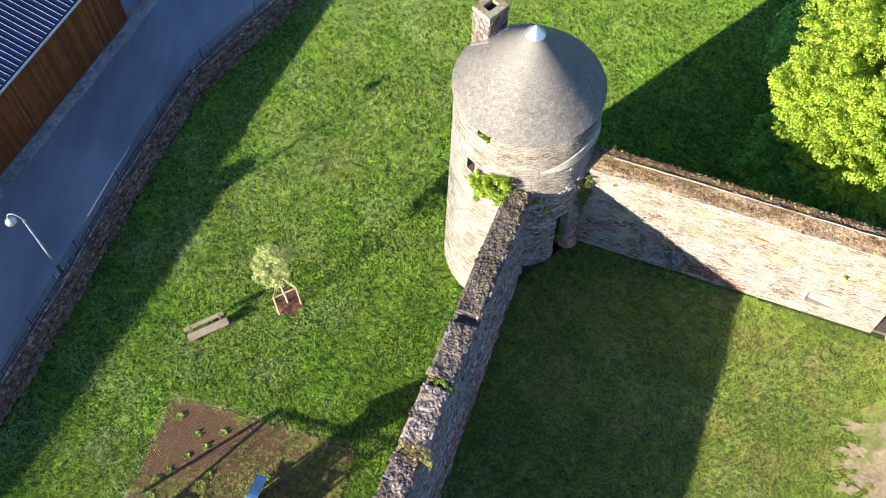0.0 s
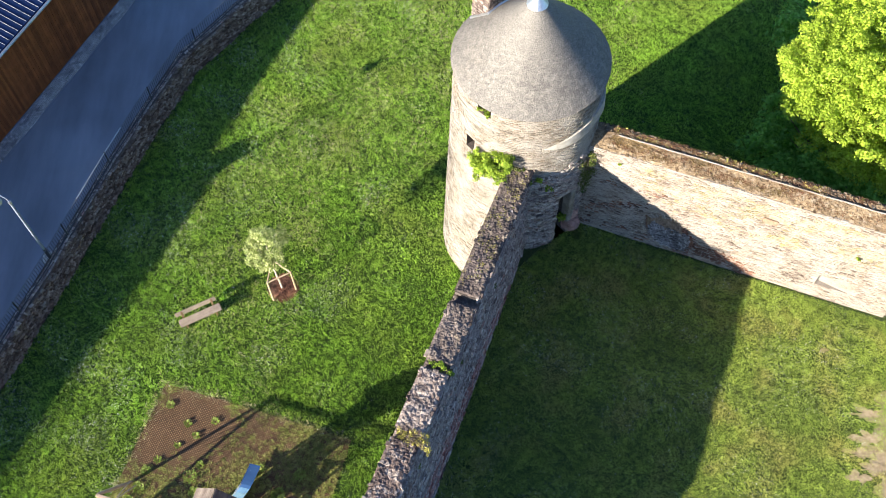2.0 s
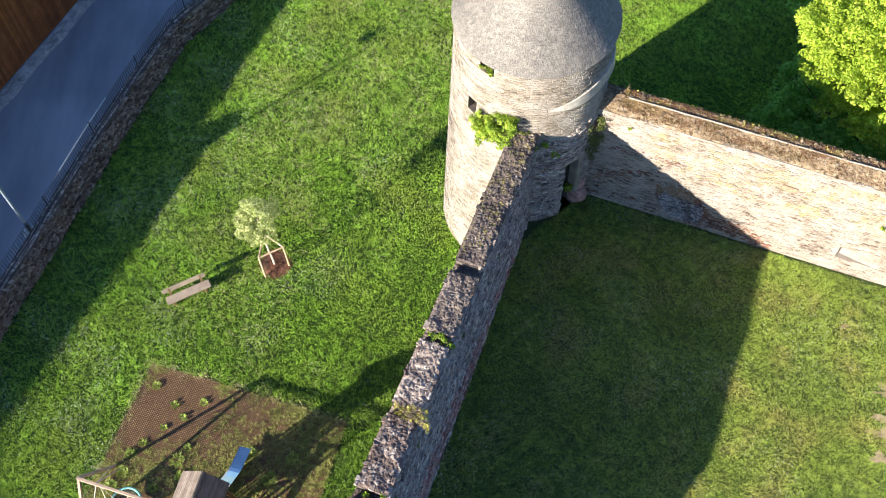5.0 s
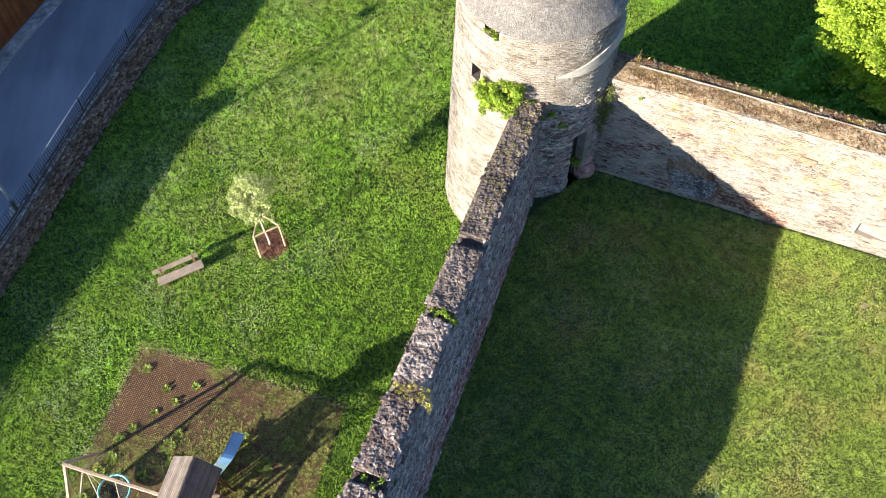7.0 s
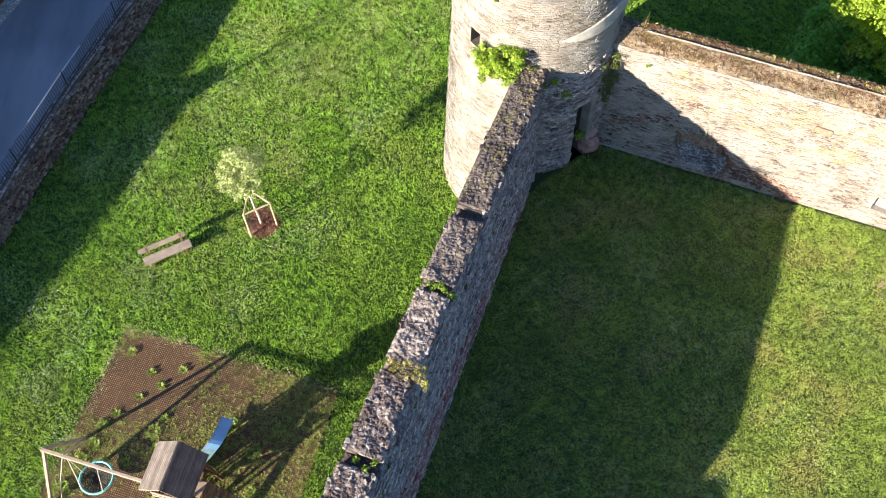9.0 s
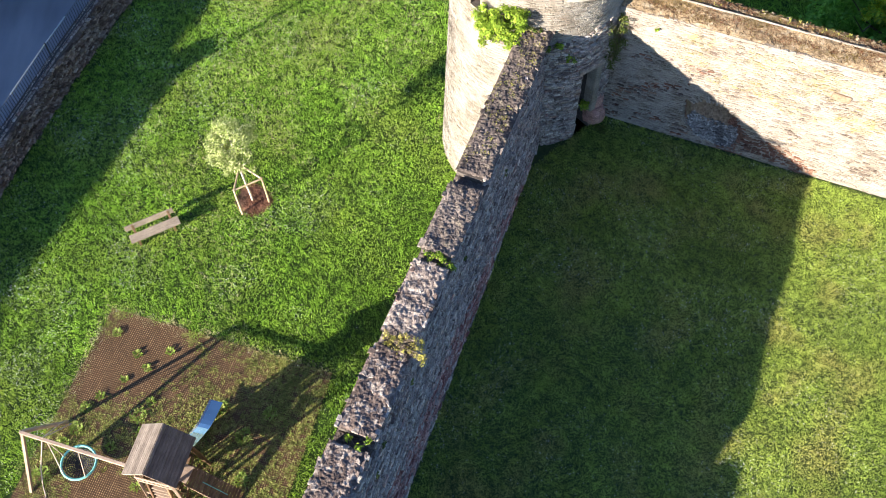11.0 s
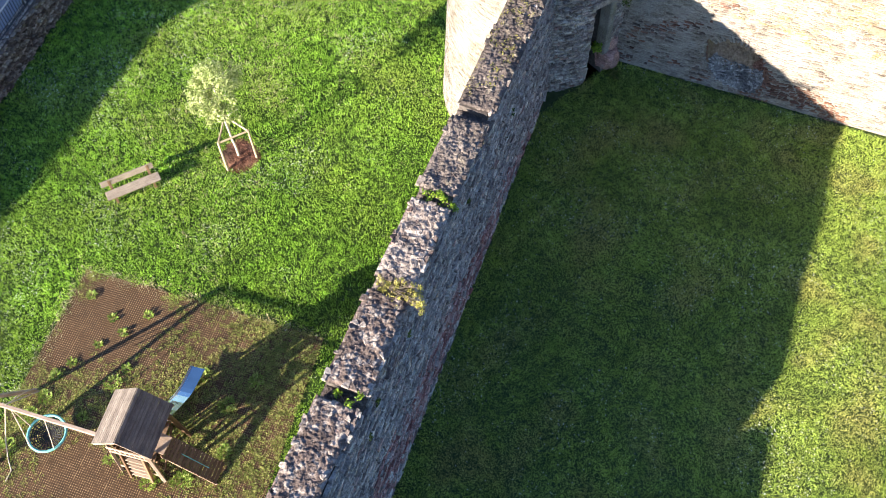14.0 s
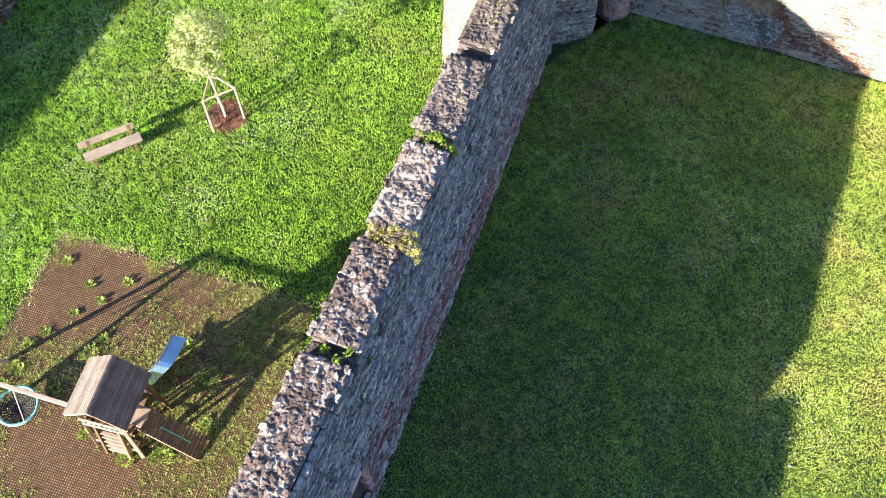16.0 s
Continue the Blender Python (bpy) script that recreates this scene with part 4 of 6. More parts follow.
for row in range(ROWS_N):
    s = SL * row / ROWS_N
    rad = 2.76 * (1 - s / SL)
    if rad < 0.2:
        break
    cnt = max(8, int(2 * math.pi * rad / 0.125))
    for k in range(cnt):
        a = 2 * math.pi * (k + 0.5 * (row % 2)) / cnt + r4.normal(0, 0.002)
        slates.append((a, s, rad, 2 * math.pi * rad / cnt * 0.97))
slope = math.atan2(APEX - EAVE, 2.74)
order = sorted(range(len(slates)), key=lambda k: abs(math.degrees(slates[k][0]) % 360 - 262) + 20 * slates[k][1])
single = set(order[:300])
for k, (a, s, rad, w) in enumerate(slates):
    ca, sa = math.cos(a), math.sin(a)
    m = frame_from((TX + rad * ca, TY + rad * sa, EAVE - 0.01 + s * math.sin(slope) + 0.012), (-sa, ca, 0), (-ca * math.cos(slope), -sa * math.cos(slope), math.sin(slope)))
    m = m @ Matrix.Diagonal((w, SL / ROWS_N, r4.uniform(0.35, 0.95), 1))
    if k in single:
        ob = new("slate", slate_me)
        ob.parent = roof
        ob.matrix_basis = m
    else:
        o = len(sv)
        sv.extend([tuple(m @ Vector(p)) for p in slate_v])
        sf.extend([tuple(i + o for i in f) for f in slate_f])
tagged(part("slates_joined", mesh_of("slates_joined", sv, sf, M_SLATE), None, roof), kind="stuff")
cap = bmesh.new()
bmesh.ops.create_cone(cap, cap_ends=True, segments=20, radius1=0.36, radius2=0.035, depth=0.40, matrix=Matrix.Translation((TX, TY, APEX - 0.09)))
part("finial_cap", cap, M_LEAD, tower, "shiny lead cap")

chim = bmesh.new()
CH = Matrix.Translation((1.66, 23.78, 0)) @ pose(0, 0, 0, 0, 0, -47)
box(0.80, 0.92, 1.9, CH @ Matrix.Translation((0, 0, 13.0)), 0.02, chim)
chimney = part("chimney", chim, M_DARK_MORTAR, tower, "square stone chimney stack")
rim = bmesh.new()
for sx, sy, x, y in ((0.86, 0.26, 0, 0.36), (0.86, 0.26, 0, -0.36), (0.27, 0.48, 0.295, 0), (0.27, 0.48, -0.295, 0)):
    box(sx, sy, 0.22, CH @ Matrix.Translation((x, y, 14.06)), 0.015, rim)
part("chimney_rim", rim, M_YELLOW, chimney, "mossy open chimney rim")
# a near-black plate on the stack paints the shade inside the flue
part("flue", box(0.3, 0.46, 0.02, CH @ Matrix.Translation((0, 0, 13.965)), 0), M_FLUE_SHADE, chimney, "near-black plate for the shade inside the flue")
r8 = np.random.default_rng(18)
for turn_z, half, wide in ((0, 0.46, 0.80), (180, 0.46, 0.80), (90, 0.40, 0.92), (-90, 0.40, 0.92)):
    side = CH @ pose(0, 0, 0, 0, 0, turn_z)

    def chimney_face(u, v, side=side, half=half, wide=wide):
        return side @ frame_from((u - wide / 2, -half, 12.3 + v), (1, 0, 0), (0, 0, 1))
    lay("stone", courses(wide, 1.75, 0.08, 0.16, 0.12, 0.34, r8), chimney_face, chimney, M_CREST, 0.03, r8, ragged=0.35, turn=2.0)
flash = bmesh.new()
fl = [Vector((1.02, 23.77, 0)).lerp(Vector((1.59, 23.12, 0)), k / 6) for k in range(7)] + [Vector((1.59, 23.12, 0)).lerp(Vector((2.30, 23.79, 0)), k / 6) for k in range(1, 7)]
fl = [Vector((q.x, q.y, EAVE + (APEX - EAVE) * max(0.0, 1 - math.hypot(q.x - TX, q.y - TY) / 2.74) + 0.06)) for q in fl]
for a, b in zip(fl, fl[1:]):
    rod(a, b, 0.05, 0.05, 6, flash)
part("flashing", flash, M_LEAD, tower, "pale lead flashing")


def tower_band(name, rows, mat):
    """A band bent round the tower: rows of (angle, foot, head, how far it stands out)."""
    v, f = [], []
    for a, z0, z1, o in rows:
        v += [tower_point(a, z0, -0.05), tower_point(a, z0, o), tower_point(a, z1, o * 0.7), tower_point(a, z1, -0.05)]
    for k in range(len(rows) - 1):
        b = 4 * k
        f += [(b, b + 4, b + 5, b + 1), (b + 1, b + 5, b + 6, b + 2), (b + 2, b + 6, b + 7, b + 3)]
    e = 4 * (len(rows) - 1)
    f += [(0, 1, 2, 3), (e + 3, e + 2, e + 1, e)]
    return part(name, mesh_of(name, v, f, mat), None, tower)


M_PLASTER = plain_material("pale_plaster", (0.27, 0.25, 0.225), (0.42, 0.395, 0.36), 6, 0.95, strength=0.8)
SCAR = [(-80, 10.20, 10.24, 0.04), (-72, 10.14, 10.34, 0.07), (-64, 10.12, 10.44, 0.09), (-54, 10.12, 10.56, 0.10), (-44, 10.18, 10.65, 0.11), (-34, 10.28, 10.76, 0.12), (-22, 10.36, 10.86, 0.16), (-8, 10.3, 10.9, 0.1)]
fine = []
for (a0, b0, c0, o0), (a1, b1, c1, o1) in zip(SCAR, SCAR[1:]):
    for q in range(6):
        t = q / 6
        g = noise.noise((a0 + (a1 - a0) * t, 0, 2))
        fine.append((a0 + (a1 - a0) * t, b0 + (b1 - b0) * t + 0.03 * g, c0 + (c1 - c0) * t + 0.03 * noise.noise((a0 + (a1 - a0) * t, 5, 2)), o0 + (o1 - o0) * t))
tower_band("roof_scar", fine, M_PLASTER)
# doorway into the tower: worn jambs, sill and fallen blocks
r9 = np.random.default_rng(19)
for a, z0, z1 in ((-62.0, YARD, 6.9),):
    z = z0
    while z < z1:
        h = r9.uniform(0.16, 0.36)
        m = frame_from(tower_point(a + r9.uniform(-0.9, 0.9), z + h / 2, -0.2 + r9.uniform(-0.02, 0.02)), (math.cos(radians(a + 90)), math.sin(radians(a + 90)), r9.normal(0, 0.04)), (0, 0, 1))
        part("jamb_stone", box(r9.uniform(0.22, 0.28), h * 1.0, 0.34, m, 0.025), M_RUBBLE, tower)
        z += h
part("lintel", box(1.0, 0.22, 0.4, frame_from(tower_point(-54, 6.9, -0.12), (0.81, 0.59, -0.12), (0, 0, 1)), 0.03), M_RUBBLE, tower, "worn stone lintel")
part("jamb_slab", box(0.26, 2.35, 0.42, frame_from(tower_point(-46.0, YARD + 1.95, -0.14), (0.72, 0.69, 0.02), (-0.03, 0.0, 1)), 0.05), M_TOWER, tower, "tall pale worn jamb slab")


def boulder(at, size, seed):
    """A rounded, broken block of rubble."""
    b = bmesh.new()
    bmesh.ops.create_icosphere(b, subdivisions=3, radius=0.5)
    for q in b.verts:
        p = q.co * 2
        q.co = Vector((max(-0.42, min(0.42, q.co.x)), max(-0.42, min(0.42, q.co.y)), max(-0.4, min(0.4, q.co.z)))) * (1 + 0.18 * noise.noise((p.x * 1.7 + seed, p.y * 1.7, p.z * 1.7)) + 0.14 * noise.noise((p.x * 4 + seed, p.y * 4, p.z * 7)))
    b.transform(Matrix.Translation(at) @ pose(0, 0, 0, 0, 0, 43 + seed * 7) @ Matrix.Diagonal((size[0], size[1], size[2], 1)))
    return b


for k, (a, z, o, size) in enumerate(((-42.5, YARD + 0.55, -0.02, (0.72, 0.8, 0.95)), (-40.0, YARD + 1.05, -0.12, (0.6, 0.6, 0.7)), (-38.5, YARD + 0.25, 0.0, (0.6, 0.55, 0.6)))):
    part("sill_block", boulder(tower_point(a, z, o), size, k), M_RED, tower, "broken reddish footing block")


# ---- retaining wall, fence and lane ----
retaining_wall = empty("retaining_wall", "low rough brown stone retaining wall under the lane", "wall", kind="structure")
RT = 1.28


def along(poly, s):
    """The point s metres along a polyline, and the direction there."""
    for (x1, y1), (x2, y2) in zip(poly, poly[1:]):
        d = math.hypot(x2 - x1, y2 - y1)
        if s <= d or (x2, y2) == poly[-1]:
            return (x1 + (x2 - x1) * s / d, y1 + (y2 - y1) * s / d), ((x2 - x1) / d, (y2 - y1) / d)
        s -= d


def length_of(poly):
    return sum(math.dist(a, b) for a, b in zip(poly, poly[1:]))


def sweep(name, poly, prof, mat, parent, label=""):
    """A profile of (metres away from the lawn, height) drawn along a polyline."""
    n, v, f = len(prof), [], []
    for i, p in enumerate(poly):
        a, b = poly[max(i - 1, 0)], poly[min(i + 1, len(poly) - 1)]
        t = Vector((b[0] - a[0], b[1] - a[1])).normalized()
        for d, z in prof:
            v.append((p[0] - t.y * d, p[1] + t.x * d, z))
    for i in range(len(poly) - 1):
        for k in range(n):
            f.append((i * n + k, (i + 1) * n + k, (i + 1) * n + (k + 1) % n, i * n + (k + 1) % n))
    return part(name, mesh_of(name, v, f, mat), None, parent, label)


sweep("core", RETAIN, [(0.04, 0), (0.27, RT - 0.05), (0.68, RT - 0.05), (0.68, 0)], M_DARK_MORTAR, retaining_wall)
RUN = RETAIN[1:15]
RLEN = length_of(RUN)
r5 = np.random.default_rng(15)


def retain_face(u, v):
    p, t = along(RUN, u)
    d = 0.04 + 0.23 * v / RT
    return frame_from((p[0] - t[1] * d, p[1] + t[0] * d, v), (t[0], t[1], 0), (-t[1] * 0.18, t[0] * 0.18, 1))


lay("stone", courses(RLEN, RT - 0.06, 0.04, 0.10, 0.08, 0.28, r5, 0.06), retain_face, retaining_wall, M_RETAIN, 0.12, r5, 300, lambda s: abs(s[0] - 18), ragged=0.5, turn=4.0)


def retain_top(u, v):
    p, t = along(RUN, u)
    d = 0.30 + v
    return frame_from((p[0] - t[1] * d, p[1] + t[0] * d, RT - 0.05), (t[0], t[1], 0), (-t[1], t[0], 0))


lay("cap_stone", courses(RLEN, 0.32, 0.06, 0.16, 0.10, 0.32, r5), retain_top, retaining_wall, M_RUBBLE, 0.035, r5, ragged=0.4, turn=3.0)
fence = empty("fence", "dark steel picket fence on the retaining wall", "fence")
FD = 0.44          # how far the fence stands behind the wall's foot
FLINE = []
for i, p in enumerate(RUN):
    a, b = RUN[max(i - 1, 0)], RUN[min(i + 1, len(RUN) - 1)]
    t = Vector((b[0] - a[0], b[1] - a[1])).normalized()
    FLINE.append((p[0] - t.y * FD, p[1] + t.x * FD))
FLEN = length_of(FLINE)
F0, F1 = RT - 0.03, RT + 0.88
for z in (F0 + 0.08, F1 - 0.02):
    for (x1, y1), (x2, y2) in zip(FLINE, FLINE[1:]):
        # A glint on the top rail is put in as a brighter metal stretch.
        glint_rail = z > RT + 0.5 and 22.0 < y1 < 26.0
        part("rail", beam((x1, y1, z), (x2, y2, z), 0.045, 0.03 if glint_rail else 0.02, bevel=0), M_ZINC if glint_rail else M_IRON if z < RT + 0.5 else M_HANDRAIL, fence, "top rail stretch with a glint put into its metal" if glint_rail else "")
post_me = bpy.data.meshes.new("post")
b = box(0.06, 0.06, F1 - F0 + 0.06, Matrix.Translation((0, 0, (F0 + F1) / 2)), 0.008)
b.to_mesh(post_me)
b.free()
post_me.materials.append(M_IRON)
picket_me = bpy.data.meshes.new("picket")
b = box(0.019, 0.019, F1 - F0 - 0.1, Matrix.Translation((0, 0, (F0 + F1) / 2 + 0.03)), 0)
b.to_mesh(picket_me)
b.free()
picket_me.materials.append(M_IRON)
s, k = 0.0, 0
while s < FLEN:
    (x, y), t = along(FLINE, s)
    m = Matrix.Translation((x, y, 0)) @ pose(0, 0, 0, 0, 0, math.degrees(math.atan2(t[1], t[0])))
    ob = new("post" if k % 29 == 0 else "picket", post_me if k % 29 == 0 else picket_me)
    ob.parent = fence
    ob.matrix_basis = m
    s += 0.135
    k += 1

# gutter of granite setts in front of the barn
gutter = empty("gutter", "grey granite sett gutter beside the lane", "gutter", kind="structure")
BARN_A, BARN_B = Vector((-20.66, 25.49, 0)), Vector((-16.26, 34.96, 0))
BD = (BARN_B - BARN_A).normalized()
BN = Vector((BD.y, -BD.x, 0))
part("bed", box(34, 0.72, 0.04, Matrix.Translation(BARN_A + BD * -4.0 + BN * 0.37 + Vector((0, 0, ROAD + 0.012))) @ Matrix((BD, -BN, Vector((0, 0, 1)))).transposed().to_4x4(), 0), M_ASPHALT, gutter)
r6 = np.random.default_rng(16)


def sett_at(u, v):
    p = BARN_A + BD * (u - 8) + BN * (0.72 - v)
    return frame_from((p.x, p.y, ROAD + 0.03), BD, -BN)


lay("sett", courses(24, 0.70, 0.075, 0.10, 0.08, 0.14, r6), sett_at, gutter, M_SETT, 0.02, r6, 300, lambda s: abs(s[0] - 14) + s[1], n=6)

# ---- barn ----
barn = empty("barn", "long barn clad in brown vertical boards, blue metal roof", "barn")
EAVE_Z = 5.42
LEN_S, LEN_N = 15.5, (BARN_B - BARN_A).length


def barn_point(u, d, z):
    """u along the front, d metres behind the front."""
    p = BARN_A + BD * u - BN * d
    return (p.x, p.y, z)


def barn_solid(name, u0, u1, prof, mat, label=""):
    n = len(prof)
    v = [barn_point(u0, d, z) for d, z in prof] + [barn_point(u1, d, z) for d, z in prof]
    f = [(k, (k + 1) % n, n + (k + 1) % n, n + k) for k in range(n)] + [tuple(reversed(range(n))), tuple(range(n, 2 * n))]
    return part(name, mesh_of(name, v, f, mat), None, barn, label)


PITCH = math.tan(radians(14))
barn_solid("wall", -LEN_S, LEN_N, [(0.05, ROAD - 0.2), (0.05, EAVE_Z - 0.12), (7.0, EAVE_Z - 0.12 + 7 * PITCH), (14.0, EAVE_Z - 0.12), (14.0, ROAD - 0.2)], M_CLAD)
barn_roof = barn_solid("roof", -LEN_S - 0.3, LEN_N + 0.15, [(-0.42, EAVE_Z - 0.05), (-0.42, EAVE_Z + 0.03), (7.0, EAVE_Z + 0.03 + 7.2 * PITCH), (14.2, EAVE_Z + 0.03), (14.2, EAVE_Z - 0.05), (7.0, EAVE_Z - 0.06 + 7.2 * PITCH)], M_SHEET, "dark blue standing-seam sheet roof")
seam_me = None
for k in range(70):
    u = LEN_N + 0.05 - 0.30 * k
    a, b2 = barn_point(u, -0.40, EAVE_Z + 0.045), barn_point(u, 6.9, EAVE_Z + 0.045 + 7.1 * PITCH)
    if seam_me is None:
        bm = beam((0, 0, 0), (math.dist(a, b2), 0, 0), 0.018, 0.035, bevel=0.004)
        seam_me = bpy.data.meshes.new("seam")
        bm.to_mesh(seam_me)
        bm.free()
        seam_me.materials.append(M_SEAM)
    ob = new("seam", seam_me)
    ob.parent = barn_roof
    ob.matrix_basis = frame_from(a, Vector(b2) - Vector(a), BD)
part("gutter_pipe", rod(barn_point(-LEN_S, -0.49, EAVE_Z - 0.06), barn_point(LEN_N + 0.15, -0.49, EAVE_Z - 0.06), 0.07, seg=10), M_ZINC, barn, "grey metal rain gutter")
board_me = bpy.data.meshes.new("board")
bm = box(0.135, 0.025, EAVE_Z - ROAD - 0.3, None, 0.006)
bm.to_mesh(board_me)
bm.free()
board_me.materials.append(M_CLAD)
r7 = np.random.default_rng(17)
for k in range(120):
    u = LEN_N - 0.07 - 0.142 * k
    p = barn_point(u, 0.038 - 0.012 * (k % 2) - r7.uniform(0, 0.008), (EAVE_Z + ROAD) / 2 - 0.02)
    ob = new("board", board_me)
    ob.parent = barn
    ob.matrix_basis = Matrix.Translation(p) @ Matrix((BD, -BN, Vector((0, 0, 1)))).transposed().to_4x4()
# pale rounded kerb beyond the barn's end
kerb = bmesh.new()
kp = [BARN_B + BD * (0.25 + 1.5 * t) + BN * (0.30 * math.sin(math.pi * t) - 0.15) + Vector((0, 0, ROAD + 0.08)) for t in [k / 8 for k in range(9)]]
for a, b in zip(kp, kp[1:]):
    rod(a, b, 0.13, 0.13, 8, kerb)
kerb_me = bpy.data.meshes.new("kerb")
kerb.to_mesh(kerb_me)
kerb.free()
kerb_me.materials.append(M_MORTAR)
kerb_stone = thing("kerb", kerb_me, "pale curved kerb at the end of the barn", "kerb")
# the tall house further along the lane, which shades road and lawn
house = empty("house", "tall plain plastered house along the lane", "house")
HM = frame_from((-31.45, 8.75, 0), (-0.443, -0.896, 0), (0.896, -0.443, 0))
part("wall", box(26, 9, 8.1, HM @ Matrix.Translation((13, -4.5, 4.05)), 0.02), M_MORTAR, house)
part("roof", box(26.4, 9.5, 0.3, HM @ Matrix.Translation((13.1, -4.6, 8.15)), 0.02), M_SLATE, house)
part("chimney", box(0.9, 0.7, 1.0, HM @ Matrix.Translation((0.7, -0.5, 8.35)), 0.02), M_RETAIN, house)

# ---- street lamp ----
lamp = empty("street_lamp", "grey steel street lamp with curved neck and bell shade", "street lamp")
LX, LY = -16.9, 20.2
part("pole", rod((LX, LY, ROAD), (LX, LY, 5.6), 0.07, 0.055, 12), M_LAMP, lamp)
part("base_plate", box(0.62, 0.5, 0.05, Matrix.Translation((LX + 0.02, LY, ROAD + 0.02)) @ pose(0, 0, 0, 0, 0, 20), 0.01), M_SETT, lamp, "pale paving set round the pole")
part("base_sleeve", rod((LX, LY, ROAD), (LX, LY, ROAD + 0.75), 0.085, 0.08, 12), M_IRON, lamp, "dark lower sleeve")
part("collar", rod((LX, LY, 5.53), (LX, LY, 5.69), 0.07, 0.07, 12), M_ZINC, lamp)
neck = bmesh.new()
pts = [Vector((LX - 0.33 * (1 - math.cos(a)), LY + 0.06 * (1 - math.cos(a)), 5.65 + 0.42 * math.sin(a))) for a in [math.pi * k / 12 * 0.98 for k in range(13)]]
for a, b in zip(pts, pts[1:]):
    rod(a, b, 0.03, 0.03, 8, neck)
part("neck", neck, M_LAMP, lamp)
shade = bmesh.new()
top = pts[-1]
for r_a, r_b, z_a, z_b in ((0.05, 0.08, 0.0, -0.07), (0.08, 0.21, -0.07, -0.19), (0.21, 0.24, -0.19, -0.30)):
    bmesh.ops.create_cone(shade, cap_ends=False, segments=20, radius1=r_b, radius2=r_a, depth=z_a - z_b, matrix=Matrix.Translation(top + Vector((0, 0, (z_a + z_b) / 2))))
part("shade", shade, M_ZINC, lamp, "pale metal bell shade")
bowl = bmesh.new()
bmesh.ops.create_uvsphere(bowl, u_segments=16, v_segments=8, radius=0.21, matrix=Matrix.Translation(top + Vector((0, 0, -0.30))) @ Matrix.Diagonal((1, 1, 0.55, 1)))
part("bowl", bowl, M_ZINC, lamp, "whitish lamp bowl")


# ---- play area ----
M_SOIL = plain_material("brown_soil", (0.115, 0.068, 0.035), (0.45, 0.315, 0.18), 7, 1.0, strength=0.8, spec=0.05)
M_MAT = plain_material("brown_rubber", (0.046, 0.025, 0.012), (0.088, 0.046, 0.023), 6, 0.8, strength=0.3)
M_WEED = leaf_material("weed_leaf", [(0.0, (0.10, 0.15, 0.03)), (0.6, (0.25, 0.28, 0.068)), (1.0, (0.46, 0.42, 0.17))], 0.25)
M_TUFT = leaf_material("tuft_leaf", [(0.0, (0.15, 0.24, 0.04)), (0.6, (0.26, 0.37, 0.07)), (1.0, (0.46, 0.52, 0.18))], 0.4)
M_STEEL = plain_material("polished_slide_steel", (0.62, 0.64, 0.66), (0.72, 0.74, 0.76), 3, 0.12, 1.0, 0.0, 0.5)
M_TEAL = plain_material("teal_rope", (0.13, 0.42, 0.40), (0.25, 0.58, 0.55), 40, 0.7)
M_NET = plain_material("black_net_rope", (0.02, 0.02, 0.025), (0.05, 0.05, 0.055), 40, 0.8)
M_ROPE = plain_material("pale_rope", (0.45, 0.36, 0.30), (0.62, 0.52, 0.45), 40, 0.9)
M_RAIL = wood_material("pale_rail_wood", [(0.0, (0.34, 0.25, 0.19)), (1.0, (0.47, 0.35, 0.28))])

plot = tagged(thing("play_plot", sheet("play_plot", PLOT, LAWN + 0.0262, M_SOIL), "brown soil plot covered with perforated rubber grid mats", "play area"), kind="structure")
# rubber grid mat: two sets of bars cut to the plot
GD = Vector((0.955, -0.297))
GN = Vector((0.297, 0.955))
GO = Vector((-11.6, 14.85))


def clip_line(o, d, poly):
    """Where a line through o along d enters and leaves a convex polygon."""
    hits = []
    n = len(poly)
    for k in range(n):
        a, e = Vector(poly[k]), Vector(poly[(k + 1) % n]) - Vector(poly[k])
        den = d.x * e.y - d.y * e.x
        if abs(den) < 1e-9:
            continue
        w = a - o
        t, s = (w.x * e.y - w.y * e.x) / den, (w.x * d.y - w.y * d.x) / den
        if 0 <= s <= 1:
            hits.append(t)
    return (min(hits), max(hits)) if len(hits) > 1 else None


TILE = 0.994
tiles = {}
for axis, (d, nrm, lo, hi) in enumerate(((GD, GN, -14.0, 0.6), (GN, GD, -6.0, 9.0))):
    off = lo
    while off < hi:
        seg = clip_line(GO + nrm * off, d, PLOT)
        row = math.floor(off / TILE)
        if seg and seg[1] - seg[0] > 0.1:
            col = math.floor(seg[0] / TILE)
            while col * TILE < seg[1]:
                t0, t1 = max(seg[0], col * TILE + 0.006), min(seg[1], (col + 1) * TILE - 0.006)
                if t1 - t0 > 0.03:
                    mv, mf = tiles.setdefault((col, row) if axis == 0 else (row, col), ([], []))
                    h = 0.0285 if axis == 0 else 0.0278
                    o = len(mv)
                    for t, z in ((t0, 0.008), (t1, 0.008), (t0, h), (t1, h)):
                        for q in (-1, 1):
                            x = GO + nrm * (off + 0.0195 * q) + d * t
                            mv.append((x.x, x.y, LAWN + z))
                    mf += [(o + 4, o + 6, o + 7, o + 5), (o, o + 2, o + 6, o + 4), (o + 3, o + 1, o + 5, o + 7), (o, o + 4, o + 5, o + 1), (o + 2, o + 3, o + 7, o + 6)]
                col += 1
        off += 0.071
for key in sorted(tiles):
    part("grid_mat", mesh_of("grid_mat", *tiles[key], M_MAT), None, plot)


